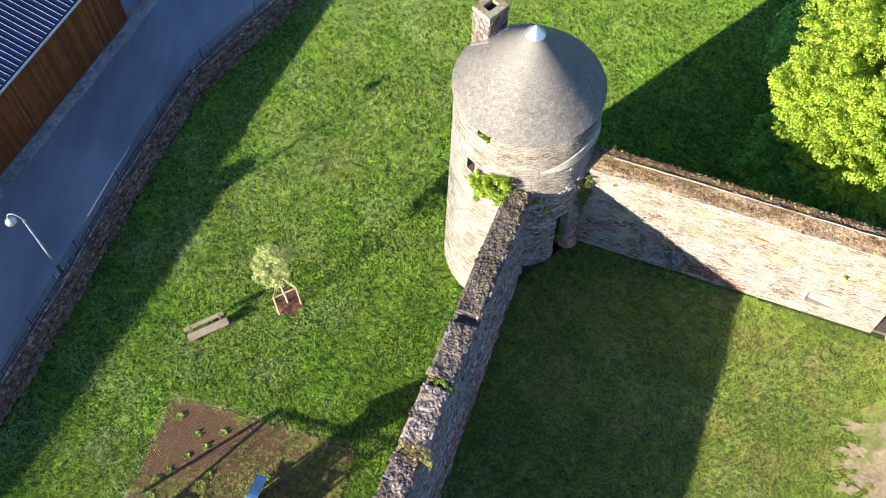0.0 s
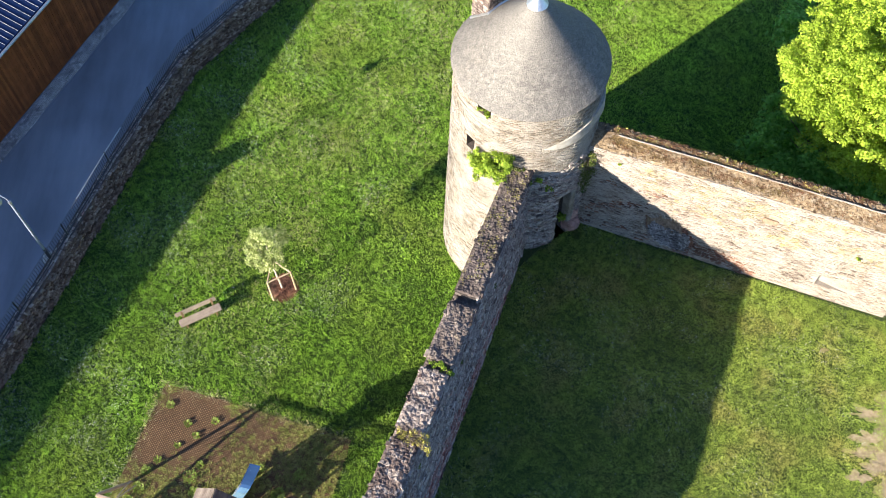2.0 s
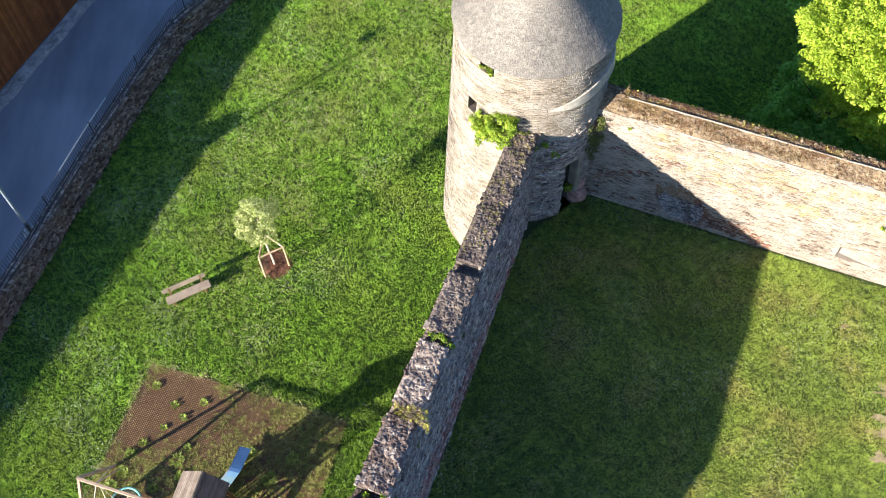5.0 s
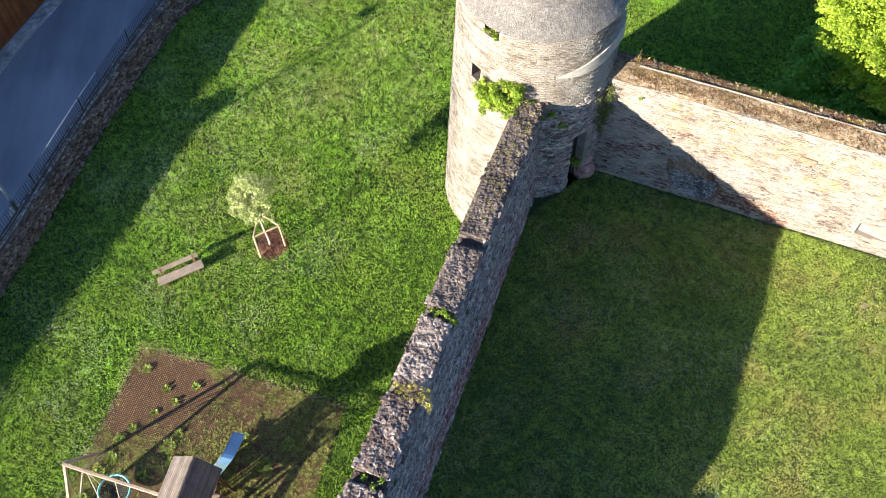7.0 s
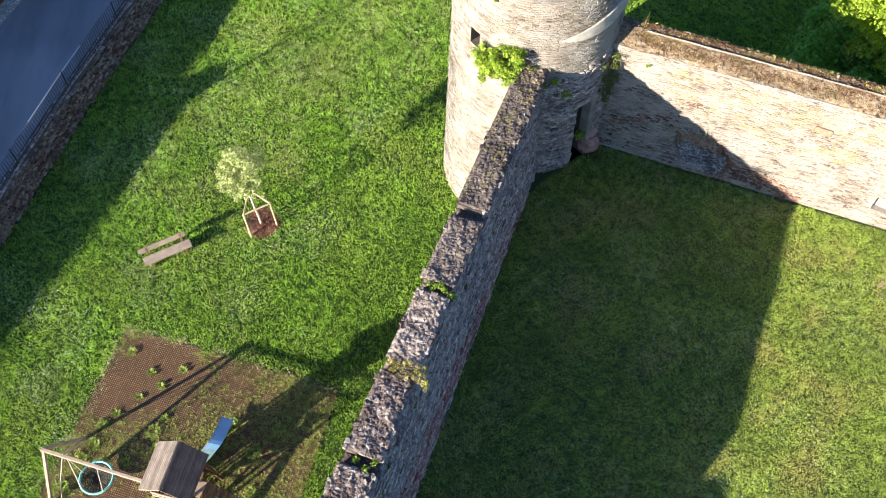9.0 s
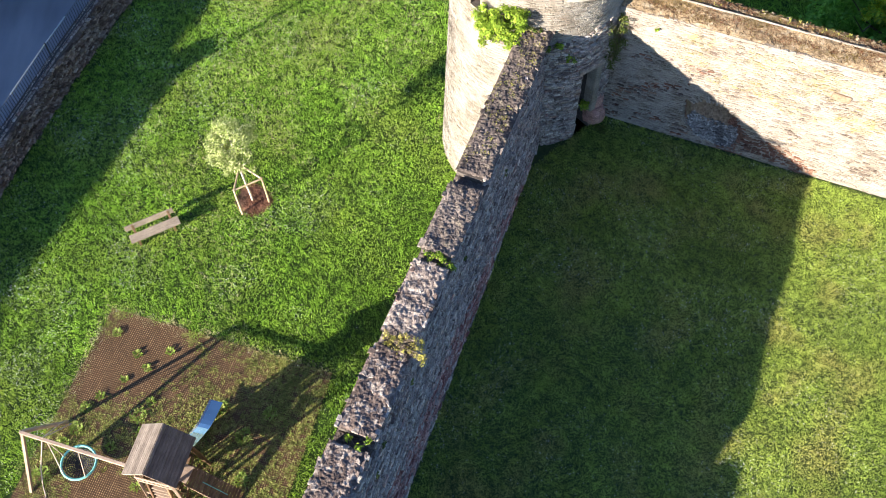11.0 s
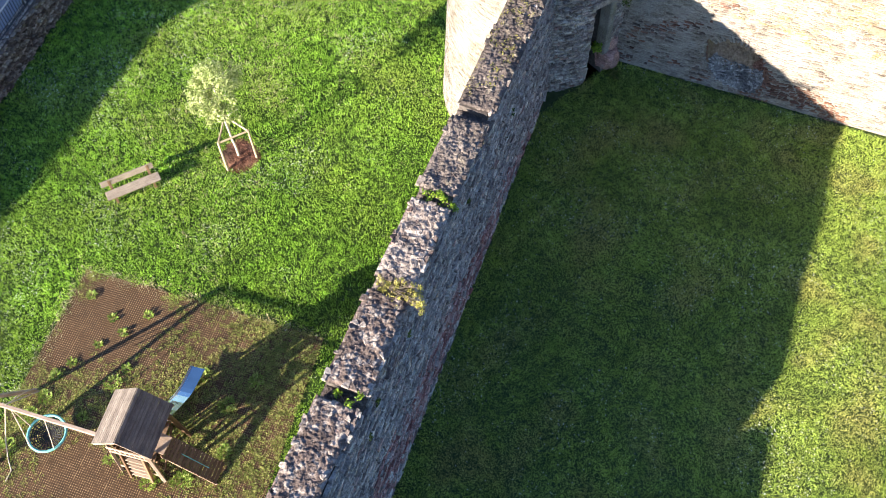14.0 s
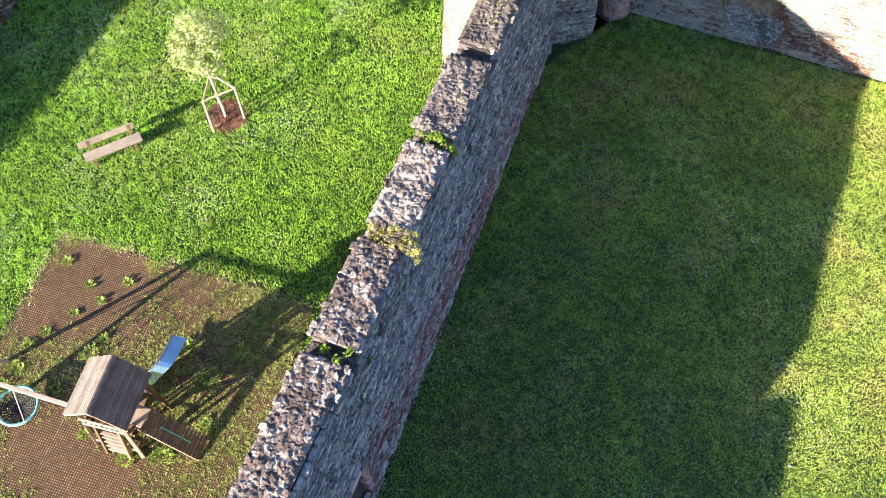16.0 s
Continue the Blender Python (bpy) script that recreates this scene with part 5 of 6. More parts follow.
def leafy(name, spots, mat, size, leaves, spread, up=0.5):
    """Low plants: leaves spread out from each spot (x, y, z, radius)."""
    co = []
    for x, y, z, rad in spots:
        n = max(4, int(leaves * rad / spread))
        a = rng.uniform(0, 2 * np.pi, n)
        d = rad * np.sqrt(rng.random(n))
        l = size * rng.uniform(0.6, 1.4, n)
        t = rng.uniform(0.1, up, n)
        cx, cy = x + np.cos(a) * d, y + np.sin(a) * d
        cz = z + 0.02 + rng.uniform(0, 0.8, n) * rad * 0.5
        b = a + rng.normal(0, 0.9, n)
        q = np.zeros((n, 4, 3), np.float32)
        q[:, 0] = np.stack([cx, cy, cz], 1)
        q[:, 1] = np.stack([cx + np.cos(b + 0.5) * l * 0.5, cy + np.sin(b + 0.5) * l * 0.5, cz + t * l * 0.6], 1)
        q[:, 2] = np.stack([cx + np.cos(b) * l, cy + np.sin(b) * l, cz + t * l], 1)
        q[:, 3] = np.stack([cx + np.cos(b - 0.5) * l * 0.5, cy + np.sin(b - 0.5) * l * 0.5, cz + t * l * 0.6], 1)
        co.append(q)
    return triangles(name, np.concatenate(co), mat, 4)


wx, wy = scatter(PLOT, 330)
dense = np.array([noise.noise((a * 0.35, b * 0.35, 5.0)) for a, b in zip(wx, wy)]) + 0.085 * (wx + 9.3) + 0.012 * (wy - 11) + 0.45 * swell(wx, wy, 0.45, 8) + 0.10
keepw = dense > rng.uniform(0.0, 1.25, len(wx))
weeds = tagged(thing("weeds", leafy("weeds", [(x, y, 0.0, r) for x, y, r in zip(wx[keepw], wy[keepw], rng.uniform(0.025, 0.085, keepw.sum()))], M_WEED, 0.038, 13, 0.05, 0.8), "low green weeds growing through the mats", "weeds"), kind="stuff")
fringe = []
for (x1, y1), (x2, y2) in zip(PLOT[4:] + PLOT[:2], PLOT[:3]):
    for k in range(int(90 * math.dist((x1, y1), (x2, y2)))):
        t = rng.random()
        if noise.noise((x1 + (x2 - x1) * t * 1.0, y1 + (y2 - y1) * t, 3)) > -0.25:
            fringe.append((x1 + (x2 - x1) * t + rng.normal(0, 0.12), y1 + (y2 - y1) * t + rng.normal(0, 0.12)))
fringe = np.array(fringe)
edge_grass = tagged(thing("plot_edge_grass", tuft_field("plot_edge_grass", fringe[:, 0], fringe[:, 1], LAWN, 0.085, 0.011, 3, 0.9, M_STRAW), "dry straw-coloured grass fringe along the plot edge", "grass"), kind="stuff")
BIG = [(-11.1, 13.9, 0.14), (-10.3, 13.1, 0.17), (-9.2, 13.2, 0.16), (-9.9, 12.6, 0.12), (-10.6, 12.2, 0.1), (-11.7, 11.2, 0.22), (-11.3, 11.6, 0.12), (-9.6, 11.4, 0.16), (-12.3, 9.9, 0.26), (-12.75, 8.9, 0.3), (-9.9, 10.9, 0.28), (-9.7, 10.3, 0.24),
       (-8.41, 7.85, 0.24), (-7.47, 7.96, 0.28), (-6.33, 8.78, 0.24), (-7.30, 8.16, 0.16), (-9.66, 8.56, 0.16), (-10.68, 9.86, 0.14), (-7.23, 11.19, 0.20), (-8.05, 8.64, 0.12), (-8.19, 8.00, 0.14), (-11.9, 10.5, 0.18), (-6.4, 10.2, 0.24), (-5.6, 11.0, 0.2)]
for x, y, r in BIG:
    r *= rng.uniform(0.7, 1.05)
    me = leafy("weed_tuft", [(0, 0, 0, r)], M_TUFT, 0.08, 100, 0.18, 0.9)
    ob = tagged(thing("weed_tuft", me, "bright green leafy weed tuft in the rubber mat", "weed", "weed tufts on the play plot"))
    ob.location = (x, y, LAWN + 0.01)

# play tower: local axes, x across the ridge, y along it
PT = Matrix.Translation((-8.40, 8.87, 0)) @ pose(0, 0, 0, 0, 0, -14.5)
play = empty("play_tower", "wooden play tower with boarded gable roof and ramp", "play tower")
play.matrix_world = PT
HX, HY, DECK = 0.52, 0.55, 1.15
RIDGE, EV, RW, RL = 2.98, 2.28, 0.86, 0.80
for sx in (-1, 1):
    for sy in (-1, 1):
        part("post", beam((sx * (HX + 0.14), sy * (HY + 0.24), 0.0), (sx * (HX + 0.02), sy * (HY + 0.08), EV + 0.05), 0.09, 0.09), M_RAIL if sy < 0 else M_TIMBER, play)
for sy in (-1, 1):
    part("floor_joist", beam((-HX - 0.05, sy * HY, DECK - 0.06), (HX + 0.05, sy * HY, DECK - 0.06), 0.05, 0.11), M_TIMBER, play)
for k in range(9):
    part("deck_board", box(2 * HX + 0.1, 0.115, 0.025, Matrix.Translation((0, -0.5 + 0.125 * k, DECK + 0.012)), 0.004), M_TIMBER, play)
for sx in (-1, 1):
    d = Vector((sx * RW, 0, EV - RIDGE))
    nrm = Vector((-d.z * sx, 0, abs(d.x))).normalized()
    for k in range(11):
        f0, f1 = k / 11, (k + 1) / 11 + 0.012
        a = Vector((0, 0, RIDGE)) + d * ((f0 + f1) / 2)
        m = frame_from(a + Vector((nrm.x * sx * 0.0, 0, 0.02 - 0.004 * (k % 2))), (0, 1, 0), d * -1 if sx > 0 else d * -1)
        part("roof_board", box(2 * RL, d.length / 11 * 0.955, 0.024, m, 0.005), M_GREYWOOD, play)
for sy in (-1, 1):
    for sx in (-1, 1):
        part("barge_board", beam((0, sy * (RL - 0.03), RIDGE - 0.06), (sx * RW, sy * (RL - 0.03), EV - 0.06), 0.03, 0.09), M_RAIL, play)
    part("gable_beam", beam((-RW + 0.1, sy * HY, EV - 0.02), (RW - 0.1, sy * HY, EV - 0.02), 0.06, 0.08), M_RAIL, play)
for k in range(5):
    part("gable_slat", beam((-0.36 + 0.18 * k, -HY - 0.03, EV - 0.3), (-0.36 + 0.18 * k, -HY - 0.03, EV + 0.02), 0.05, 0.02, up=(0, 1, 0)), M_RAIL, play)
for z in (DECK + 0.25, DECK + 0.55, DECK + 0.82):
    part("rail", beam((-HX - 0.04, -HY, z), (-HX - 0.04, HY, z), 0.03, 0.08), M_RAIL, play)
for k, z in enumerate((0.22, 0.44, 0.66, 0.88, 1.08)):
    part("ladder_rung", beam((-0.30, -HY - 0.33 + 0.175 * z, z), (0.34, -HY - 0.33 + 0.175 * z, z), 0.10, 0.035), M_RAIL, play)
for x in (-0.31, 0.36):
    part("ladder_rail", beam((x, -HY - 0.36, 0.0), (x - 0.04, -HY - 0.08, 1.62), 0.07, 0.11), M_TIMBER, play)
for z in (1.66, 1.98):
    part("balustrade_rail", beam((-HX - 0.06, -HY - 0.17, z), (HX + 0.06, -HY - 0.17, z), 0.045, 0.07), M_RAIL, play)
for k in range(8):
    part("balustrade_slat", beam((-0.50 + 0.143 * k, -HY - 0.165, 1.62), (-0.50 + 0.143 * k, -HY - 0.165, 2.04), 0.045, 0.022, up=(0, 1, 0)), M_RAIL, play)
part("toe_board", beam((-HX - 0.1, -HY - 0.21, 0.42), (HX + 0.1, -HY - 0.21, 0.42), 0.03, 0.12), M_RAIL, play)
part("brace", beam((HX + 0.1, -HY, 0.25), (HX + 0.05, HY, 1.0), 0.05, 0.08), M_TIMBER, play)
part("brace", beam((HX + 0.1, HY, 0.25), (HX + 0.05, -HY, 1.0), 0.05, 0.08), M_TIMBER, play)
part("entry_rail", beam((HX, HY + 0.05, DECK + 0.5), (HX + 0.35, HY + 0.12, 0.02), 0.08, 0.09), M_TIMBER, play)
for k in range(9):
    part("side_board", box(0.025, 0.118, EV - 0.22, Matrix.Translation((-HX - 0.075, -0.5 + 0.125 * k, EV / 2 + 0.03)), 0.004), M_TIMBER, play)
# ramp towards the long wall
RA, RB = Vector((0.70, -0.10, 1.22)), Vector((2.15, -0.21, 0.06))
rd = RB - RA
rn = rd.cross(Vector((0, 1, 0))).normalized()
for s in (-0.30, 0.30):
    part("ramp_beam", beam(RA + Vector((0.0, s, -0.05)), RB + Vector((0, s, -0.02)), 0.045, 0.09), M_RAIL, play)
for k in range(17):
    c = RA + rd * ((k + 0.5) / 17)
    part("ramp_board", box(rd.length / 17 * 0.86, 0.66, 0.024, frame_from(c + Vector((0, 0, 0.03)), rd, (0.0, 1, 0)), 0.004), M_TIMBER, play)
part("landing_board", box(0.40, 0.54, 0.03, frame_from(RA + Vector((-0.10, 0.02, 0.07)), (1, -0.1, -0.12), (0.1, 1, 0)), 0.008), M_RAIL, play, "pale landing board")
rope = bmesh.new()
rod(RA + rd * 0.30 + Vector((0, 0, 0.07)), RA + rd * 0.80 + Vector((0, 0, 0.06)), 0.013, seg=6, bm=rope)
part("ramp_rope", rope, M_TEAL, play, "teal climbing rope")
# steel slide
sv, sf = [], []
prof = [(0.0, 1.24), (0.10, 1.20), (0.45, 0.93), (0.80, 0.67), (1.05, 0.50), (1.20, 0.435), (1.35, 0.40), (1.55, 0.375), (1.80, 0.36), (2.06, 0.355)]
S0 = Vector((0.28, HY + 0.02, 0))
for y, z in prof:
    x = S0.x + 0.07 * y
    for dx, dz in ((-0.225, 0.07), (-0.21, 0.07), (-0.20, 0.0), (0.20, 0.0), (0.21, 0.07), (0.225, 0.07)):
        sv.append((x + dx, S0.y + y, z + dz))
for i in range(len(prof) - 1):
    for k in range(5):
        sf.append((i * 6 + k, i * 6 + k + 1, (i + 1) * 6 + k + 1, (i + 1) * 6 + k))
chute = mesh_of("slide_chute", sv, sf, M_STEEL)
slide = part("slide", chute, None, play, "polished steel slide chute")
so = slide.modifiers.new("thick", "SOLIDIFY")
so.thickness, so.offset = 0.012, -1
for s in (-0.16, 0.16):
    part("slide_leg", beam((S0.x + 0.1 + s, S0.y + 1.5, 0), (S0.x + 0.1 + s, S0.y + 1.5, 0.32), 0.05, 0.05), M_TIMBER, play)

# swing frame beside the tower
swing = empty("swing_frame", "weathered wooden swing beam on splayed legs", "swing frame")
T0, T1 = Vector((-8.92, 8.46, 2.22)), Vector((-12.74, 9.62, 2.22))
part("beam", beam(T0, T1, 0.10, 0.12), M_RAIL, swing)
part("leg", beam(T1 + Vector((0.08, -0.03, 0.0)), (-12.95, 8.40, 0), 0.10, 0.10), M_RAIL, swing)
part("leg", beam(T1 + Vector((0.08, 0.03, 0.0)), (-12.22, 10.72, 0), 0.10, 0.10), M_RAIL, swing)
nest = empty("nest_swing", "round nest swing with teal rim and black net", "swing")
NC, NR = Vector((-11.46, 9.22, 0.46)), 0.55
ring = bmesh.new()
for k in range(28):
    a, b = 2 * math.pi * k / 28, 2 * math.pi * (k + 1) / 28
    rod(NC + Vector((NR * math.cos(a), NR * math.sin(a), 0)), NC + Vector((NR * math.cos(b), NR * math.sin(b), 0)), 0.042, 0.042, 8, ring)
part("rim", ring, M_TEAL, nest, "teal wrapped rim")
net = bmesh.new()
sag = lambda q: -0.16 * (1 - (q / NR) ** 2)
rings = [0.10, 0.16, 0.22, 0.28, 0.34, 0.40, 0.46]
for k in range(26):
    a = 2 * math.pi * k / 26
    u = Vector((math.cos(a), math.sin(a), 0))
    for q0, q1 in ((0.04, 0.2), (0.2, 0.38), (0.38, NR - 0.02)):
        rod(NC + u * q0 + Vector((0, 0, sag(q0))), NC + u * q1 + Vector((0, 0, sag(q1))), 0.016, 0.016, 4, net)
    w = Vector((math.cos(a + 2 * math.pi / 26), math.sin(a + 2 * math.pi / 26), 0))
    for q in rings:
        rod(NC + u * q + Vector((0, 0, sag(q))), NC + w * q + Vector((0, 0, sag(q))), 0.016, 0.016, 4, net)
part("net", net, M_NET, nest, "black rope net")
for t, lo in ((0.78, (-0.5, 0.2)), (0.78, (-0.42, -0.36)), (0.52, (0.5, 0.22)), (0.52, (0.30, -0.46))):
    part("rope", rod(T0.lerp(T1, t) + Vector((0, 0, -0.06)), NC + Vector((lo[0], lo[1], 0.02)), 0.016, seg=6), M_ROPE, nest)
slack = empty("climbing_rope", "pale rope slung over the swing beam, end on ground", "rope")
rp = bmesh.new()
for a, b in zip([(-11.75, 10.35, 0.9), (-12.0, 9.42, 2.30), (-12.6, 9.0, 0.5), (-12.62, 8.6, 0.05), (-12.45, 8.25, 0.04)], [(-12.0, 9.42, 2.30), (-12.6, 9.0, 0.5), (-12.62, 8.6, 0.05), (-12.45, 8.25, 0.04), (-12.55, 7.9, 0.04)]):
    rod(a, b, 0.018, 0.018, 6, rp)
part("strand", rp, M_ROPE, slack)
rp = bmesh.new()
for a, b in zip([(-12.0, 9.42, 2.29), (-12.05, 10.2, 1.2)], [(-12.05, 10.2, 1.2), (-12.2, 10.65, 0.3)]):
    rod(a, b, 0.016, 0.016, 6, rp)
part("strand", rp, M_ROPE, slack)

# ---- bench ----
bench = empty("bench", "wooden park bench with plank seat on the lawn", "bench")
bench.matrix_world = Matrix.Translation((-10.32, 17.85, 0)) @ pose(0, 0, 0, 0, 0, 27.5)
part("seat_plank", box(1.84, 0.36, 0.055, Matrix.Translation((0, -0.10, 0.45)), 0.008), M_BENCHWOOD, bench)
part("back_plank", box(1.80, 0.045, 0.22, Matrix.Translation((-0.04, 0.235, 0.70)) @ pose(0, 0, 0, -18), 0.008), M_BENCHWOOD, bench)
for x in (-0.66, 0.66):
    part("leg", box(0.09, 0.10, 0.43, Matrix.Translation((x, -0.16, 0.215)), 0.01), M_TIMBER, bench)
    part("leg", beam((x, 0.10, 0.0), (x, 0.25, 0.78), 0.09, 0.07, up=(0, -1, 0)), M_TIMBER, bench)
    part("bearer", beam((x, -0.24, 0.395), (x, 0.18, 0.395), 0.07, 0.06), M_TIMBER, bench)


# ---- trees and plants ----
M_BARK = plain_material("bark", (0.07, 0.055, 0.04), (0.16, 0.125, 0.095), 14, 0.95, strength=0.9, stretch=(3, 3, 0.6))
M_PALEBARK = plain_material("pale_young_bark", (0.45, 0.40, 0.33), (0.62, 0.57, 0.50), 20, 0.9, strength=0.4)
M_LEAF = leaf_material("bright_leaf", [(0.0, (0.27, 0.40, 0.042)), (0.5, (0.38, 0.52, 0.06)), (1.0, (0.50, 0.62, 0.10))], 0.48)
M_DEEP = leaf_material("deep_leaf", [(0.0, (0.15, 0.35, 0.06)), (0.6, (0.25, 0.50, 0.10)), (1.0, (0.36, 0.62, 0.15))], 0.5)
M_PALE = leaf_material("pale_leaf", [(0.0, (0.15, 0.22, 0.05)), (0.5, (0.30, 0.37, 0.11)), (1.0, (0.58, 0.61, 0.34))], 0.22)
M_IVY = leaf_material("ivy_leaf", [(0.0, (0.05, 0.08, 0.02)), (0.6, (0.10, 0.14, 0.03)), (1.0, (0.20, 0.21, 0.07))], 0.3)
M_SHRUB = leaf_material("shrub_leaf", [(0.0, (0.10, 0.18, 0.02)), (0.5, (0.205, 0.315, 0.032)), (1.0, (0.34, 0.45, 0.065))], 0.35)
M_DRY = leaf_material("dry_tuft", [(0.0, (0.24, 0.24, 0.05)), (0.5, (0.38, 0.36, 0.09)), (1.0, (0.52, 0.46, 0.16))], 0.35)
M_MULCH = stone_material("bark_mulch", [(0.0, (0.075, 0.032, 0.022)), (0.5, (0.15, 0.068, 0.046)), (1.0, (0.26, 0.14, 0.10))], lichen_at=(0.85, 0.95))


def leaf_cloud(name, clumps, per, size, mat, r, flat=0.7):
    """Leaves, four-cornered, about the middle of each clump (x, y, z, radius)."""
    c = np.repeat(np.array(clumps), per, axis=0)
    n = len(c)
    d = r.normal(size=(n, 3))
    d /= np.linalg.norm(d, axis=1)[:, None]
    p = c[:, :3] + d * (c[:, 3:4] * r.random((n, 1)) ** 0.5) * np.array([1, 1, flat])
    x = r.normal(size=(n, 3))
    up = d * 0.6 + np.array([0, 0, 0.8]) + r.normal(0, 0.45, (n, 3))
    x = np.cross(x, up)
    x /= np.linalg.norm(x, axis=1)[:, None]
    y = np.cross(up, x)
    y /= np.linalg.norm(y, axis=1)[:, None]
    s = size * r.uniform(0.6, 1.35, (n, 1))
    q = np.zeros((n, 4, 3), np.float32)
    q[:, 0], q[:, 1], q[:, 2], q[:, 3] = p - y * s, p + x * s * 0.55, p + y * s, p - x * s * 0.55
    return triangles(name, q, mat, 4)


def crown_clumps(n, centre, radii, rad, r, bottom=-0.75, lumps=14):
    """Clump middles over an uneven, lumpy crown, most of them near its skin."""
    heads = r.normal(size=(lumps, 3))
    heads /= np.linalg.norm(heads, axis=1)[:, None]
    size = r.uniform(0.30, 0.55, lumps)
    out = []
    while len(out) < n:
        k = int(r.integers(lumps))
        v = r.normal(size=3)
        v /= np.linalg.norm(v)
        p = heads[k] * (1 - size[k] * 0.8) + v * size[k] * r.uniform(0.6, 1.0)
        if p[2] < bottom:
            continue
        out.append((centre[0] + p[0] * radii[0], centre[1] + p[1] * radii[1], centre[2] + p[2] * radii[2], rad * r.uniform(0.6, 1.3)))
    return out


def limb(bm, a, b, r0, r1, bend, r, seg=7, steps=4):
    a, b = Vector(a), Vector(b)
    last, pr = a, r0
    for k in range(1, steps + 1):
        t = k / steps
        p = a.lerp(b, t) + Vector(r.normal(0, bend, 3)) * (t * (1 - t) * 2)
        rod(last, p, pr, r0 + (r1 - r0) * t, seg, bm)
        last, pr = p, r0 + (r1 - r0) * t


def tree(name, foot, height, centre, radii, n, per, size, rad, leaf, bark, label, r, girth, lumps=14, bottom=-0.75):
    t = empty(name, label, "tree", at=foot)
    trunk = bmesh.new()
    top = Vector(centre) - Vector((0, 0, radii[2] * 0.3))
    limb(trunk, (0, 0, 0), top, girth, girth * 0.55, 0.03 * height, r, 9)
    for k in range(7):
        a = 2 * math.pi * k / 7 + r.uniform(-0.3, 0.3)
        e = Vector(centre) + Vector((math.cos(a) * radii[0] * 0.7, math.sin(a) * radii[1] * 0.7, r.uniform(-0.2, 0.6) * radii[2]))
        limb(trunk, top * r.uniform(0.7, 1.0), e, girth * 0.4, girth * 0.08, 0.05 * height, r, 6)
    part("trunk", trunk, bark, t)
    tagged(part("crown", leaf_cloud("crown", crown_clumps(n, centre, radii, rad, r, bottom, lumps), per, size, leaf, r), None, t), kind="stuff")
    return t


rt = np.random.default_rng(21)
tree("broadleaf_tree", (18.75, 24.9, 0), 12, (0, 0, 8.4), (5.4, 5.6, 4.1), 3200, 78, 0.058, 0.30, M_LEAF, M_BARK, "large tree with fresh light-green foliage behind the wall", rt, 0.28, 34)
rt = np.random.default_rng(22)
tree("broadleaf_tree", (17.0, 24.6, 0), 7, (0, 0, 3.8), (3.9, 3.4, 3.2), 900, 36, 0.11, 0.42, M_DEEP, M_BARK, "lower dark-green tree in the wall's shade", rt, 0.14, 18, -0.98)
rt = np.random.default_rng(23)
tree("broadleaf_tree", (18.4, 31.0, 0), 7, (0, 0, 3.6), (3.2, 3.2, 3.2), 560, 36, 0.11, 0.42, M_DEEP, M_BARK, "lower dark-green tree in the wall's shade", rt, 0.14, 18, -0.98)

# young tree with its stakes and bark bed
rt = np.random.default_rng(24)
sapling = empty("young_tree", "slim young tree with pale variegated leaves, staked", "tree", at=(-6.98, 19.28, 0))
st = bmesh.new()
limb(st, (0, 0, 0), (-0.12, 0.05, 2.1), 0.042, 0.034, 0.03, rt, 9)
limb(st, (-0.12, 0.05, 2.1), (-0.12, 0.05, 4.4), 0.04, 0.012, 0.05, rt, 7)
for k in range(9):
    a, z = k * 2.4, 2.15 + 0.22 * k
    limb(st, (-0.12, 0.05, z), (-0.12 + 0.55 * math.cos(a), 0.05 + 0.55 * math.sin(a), z + 0.45), 0.018, 0.006, 0.03, rt, 5)
part("trunk", st, M_PALEBARK, sapling, "pale slim trunk")
tagged(part("crown", leaf_cloud("crown", crown_clumps(270, (-0.05, 0.06, 3.4), (0.94, 0.92, 1.35), 0.17, rt, -0.95, 20), 64, 0.032, M_PALE, rt), None, sapling), kind="stuff")
stakes = empty("tree_stakes", "tripod of pale wooden stakes round the young tree", "tree stakes")
FEET = [(-7.30, 18.70), (-6.36, 19.22), (-7.28, 19.92)]
TOPS = [(-7.36, 18.80, 1.45), (-6.42, 19.30, 1.45), (-7.26, 19.90, 1.45)]
for (x, y), tp in zip(FEET, TOPS):
    part("stake", rod((x, y, 0), (tp[0], tp[1], 1.5), 0.042, 0.04, 8), M_STAKE, stakes)
for a, b in ((0, 1), (1, 2), (2, 0)):
    part("crossbar", rod(TOPS[a], TOPS[b], 0.034, 0.034, 8), M_STAKE, stakes)
mulch_v, mulch_f = [], []
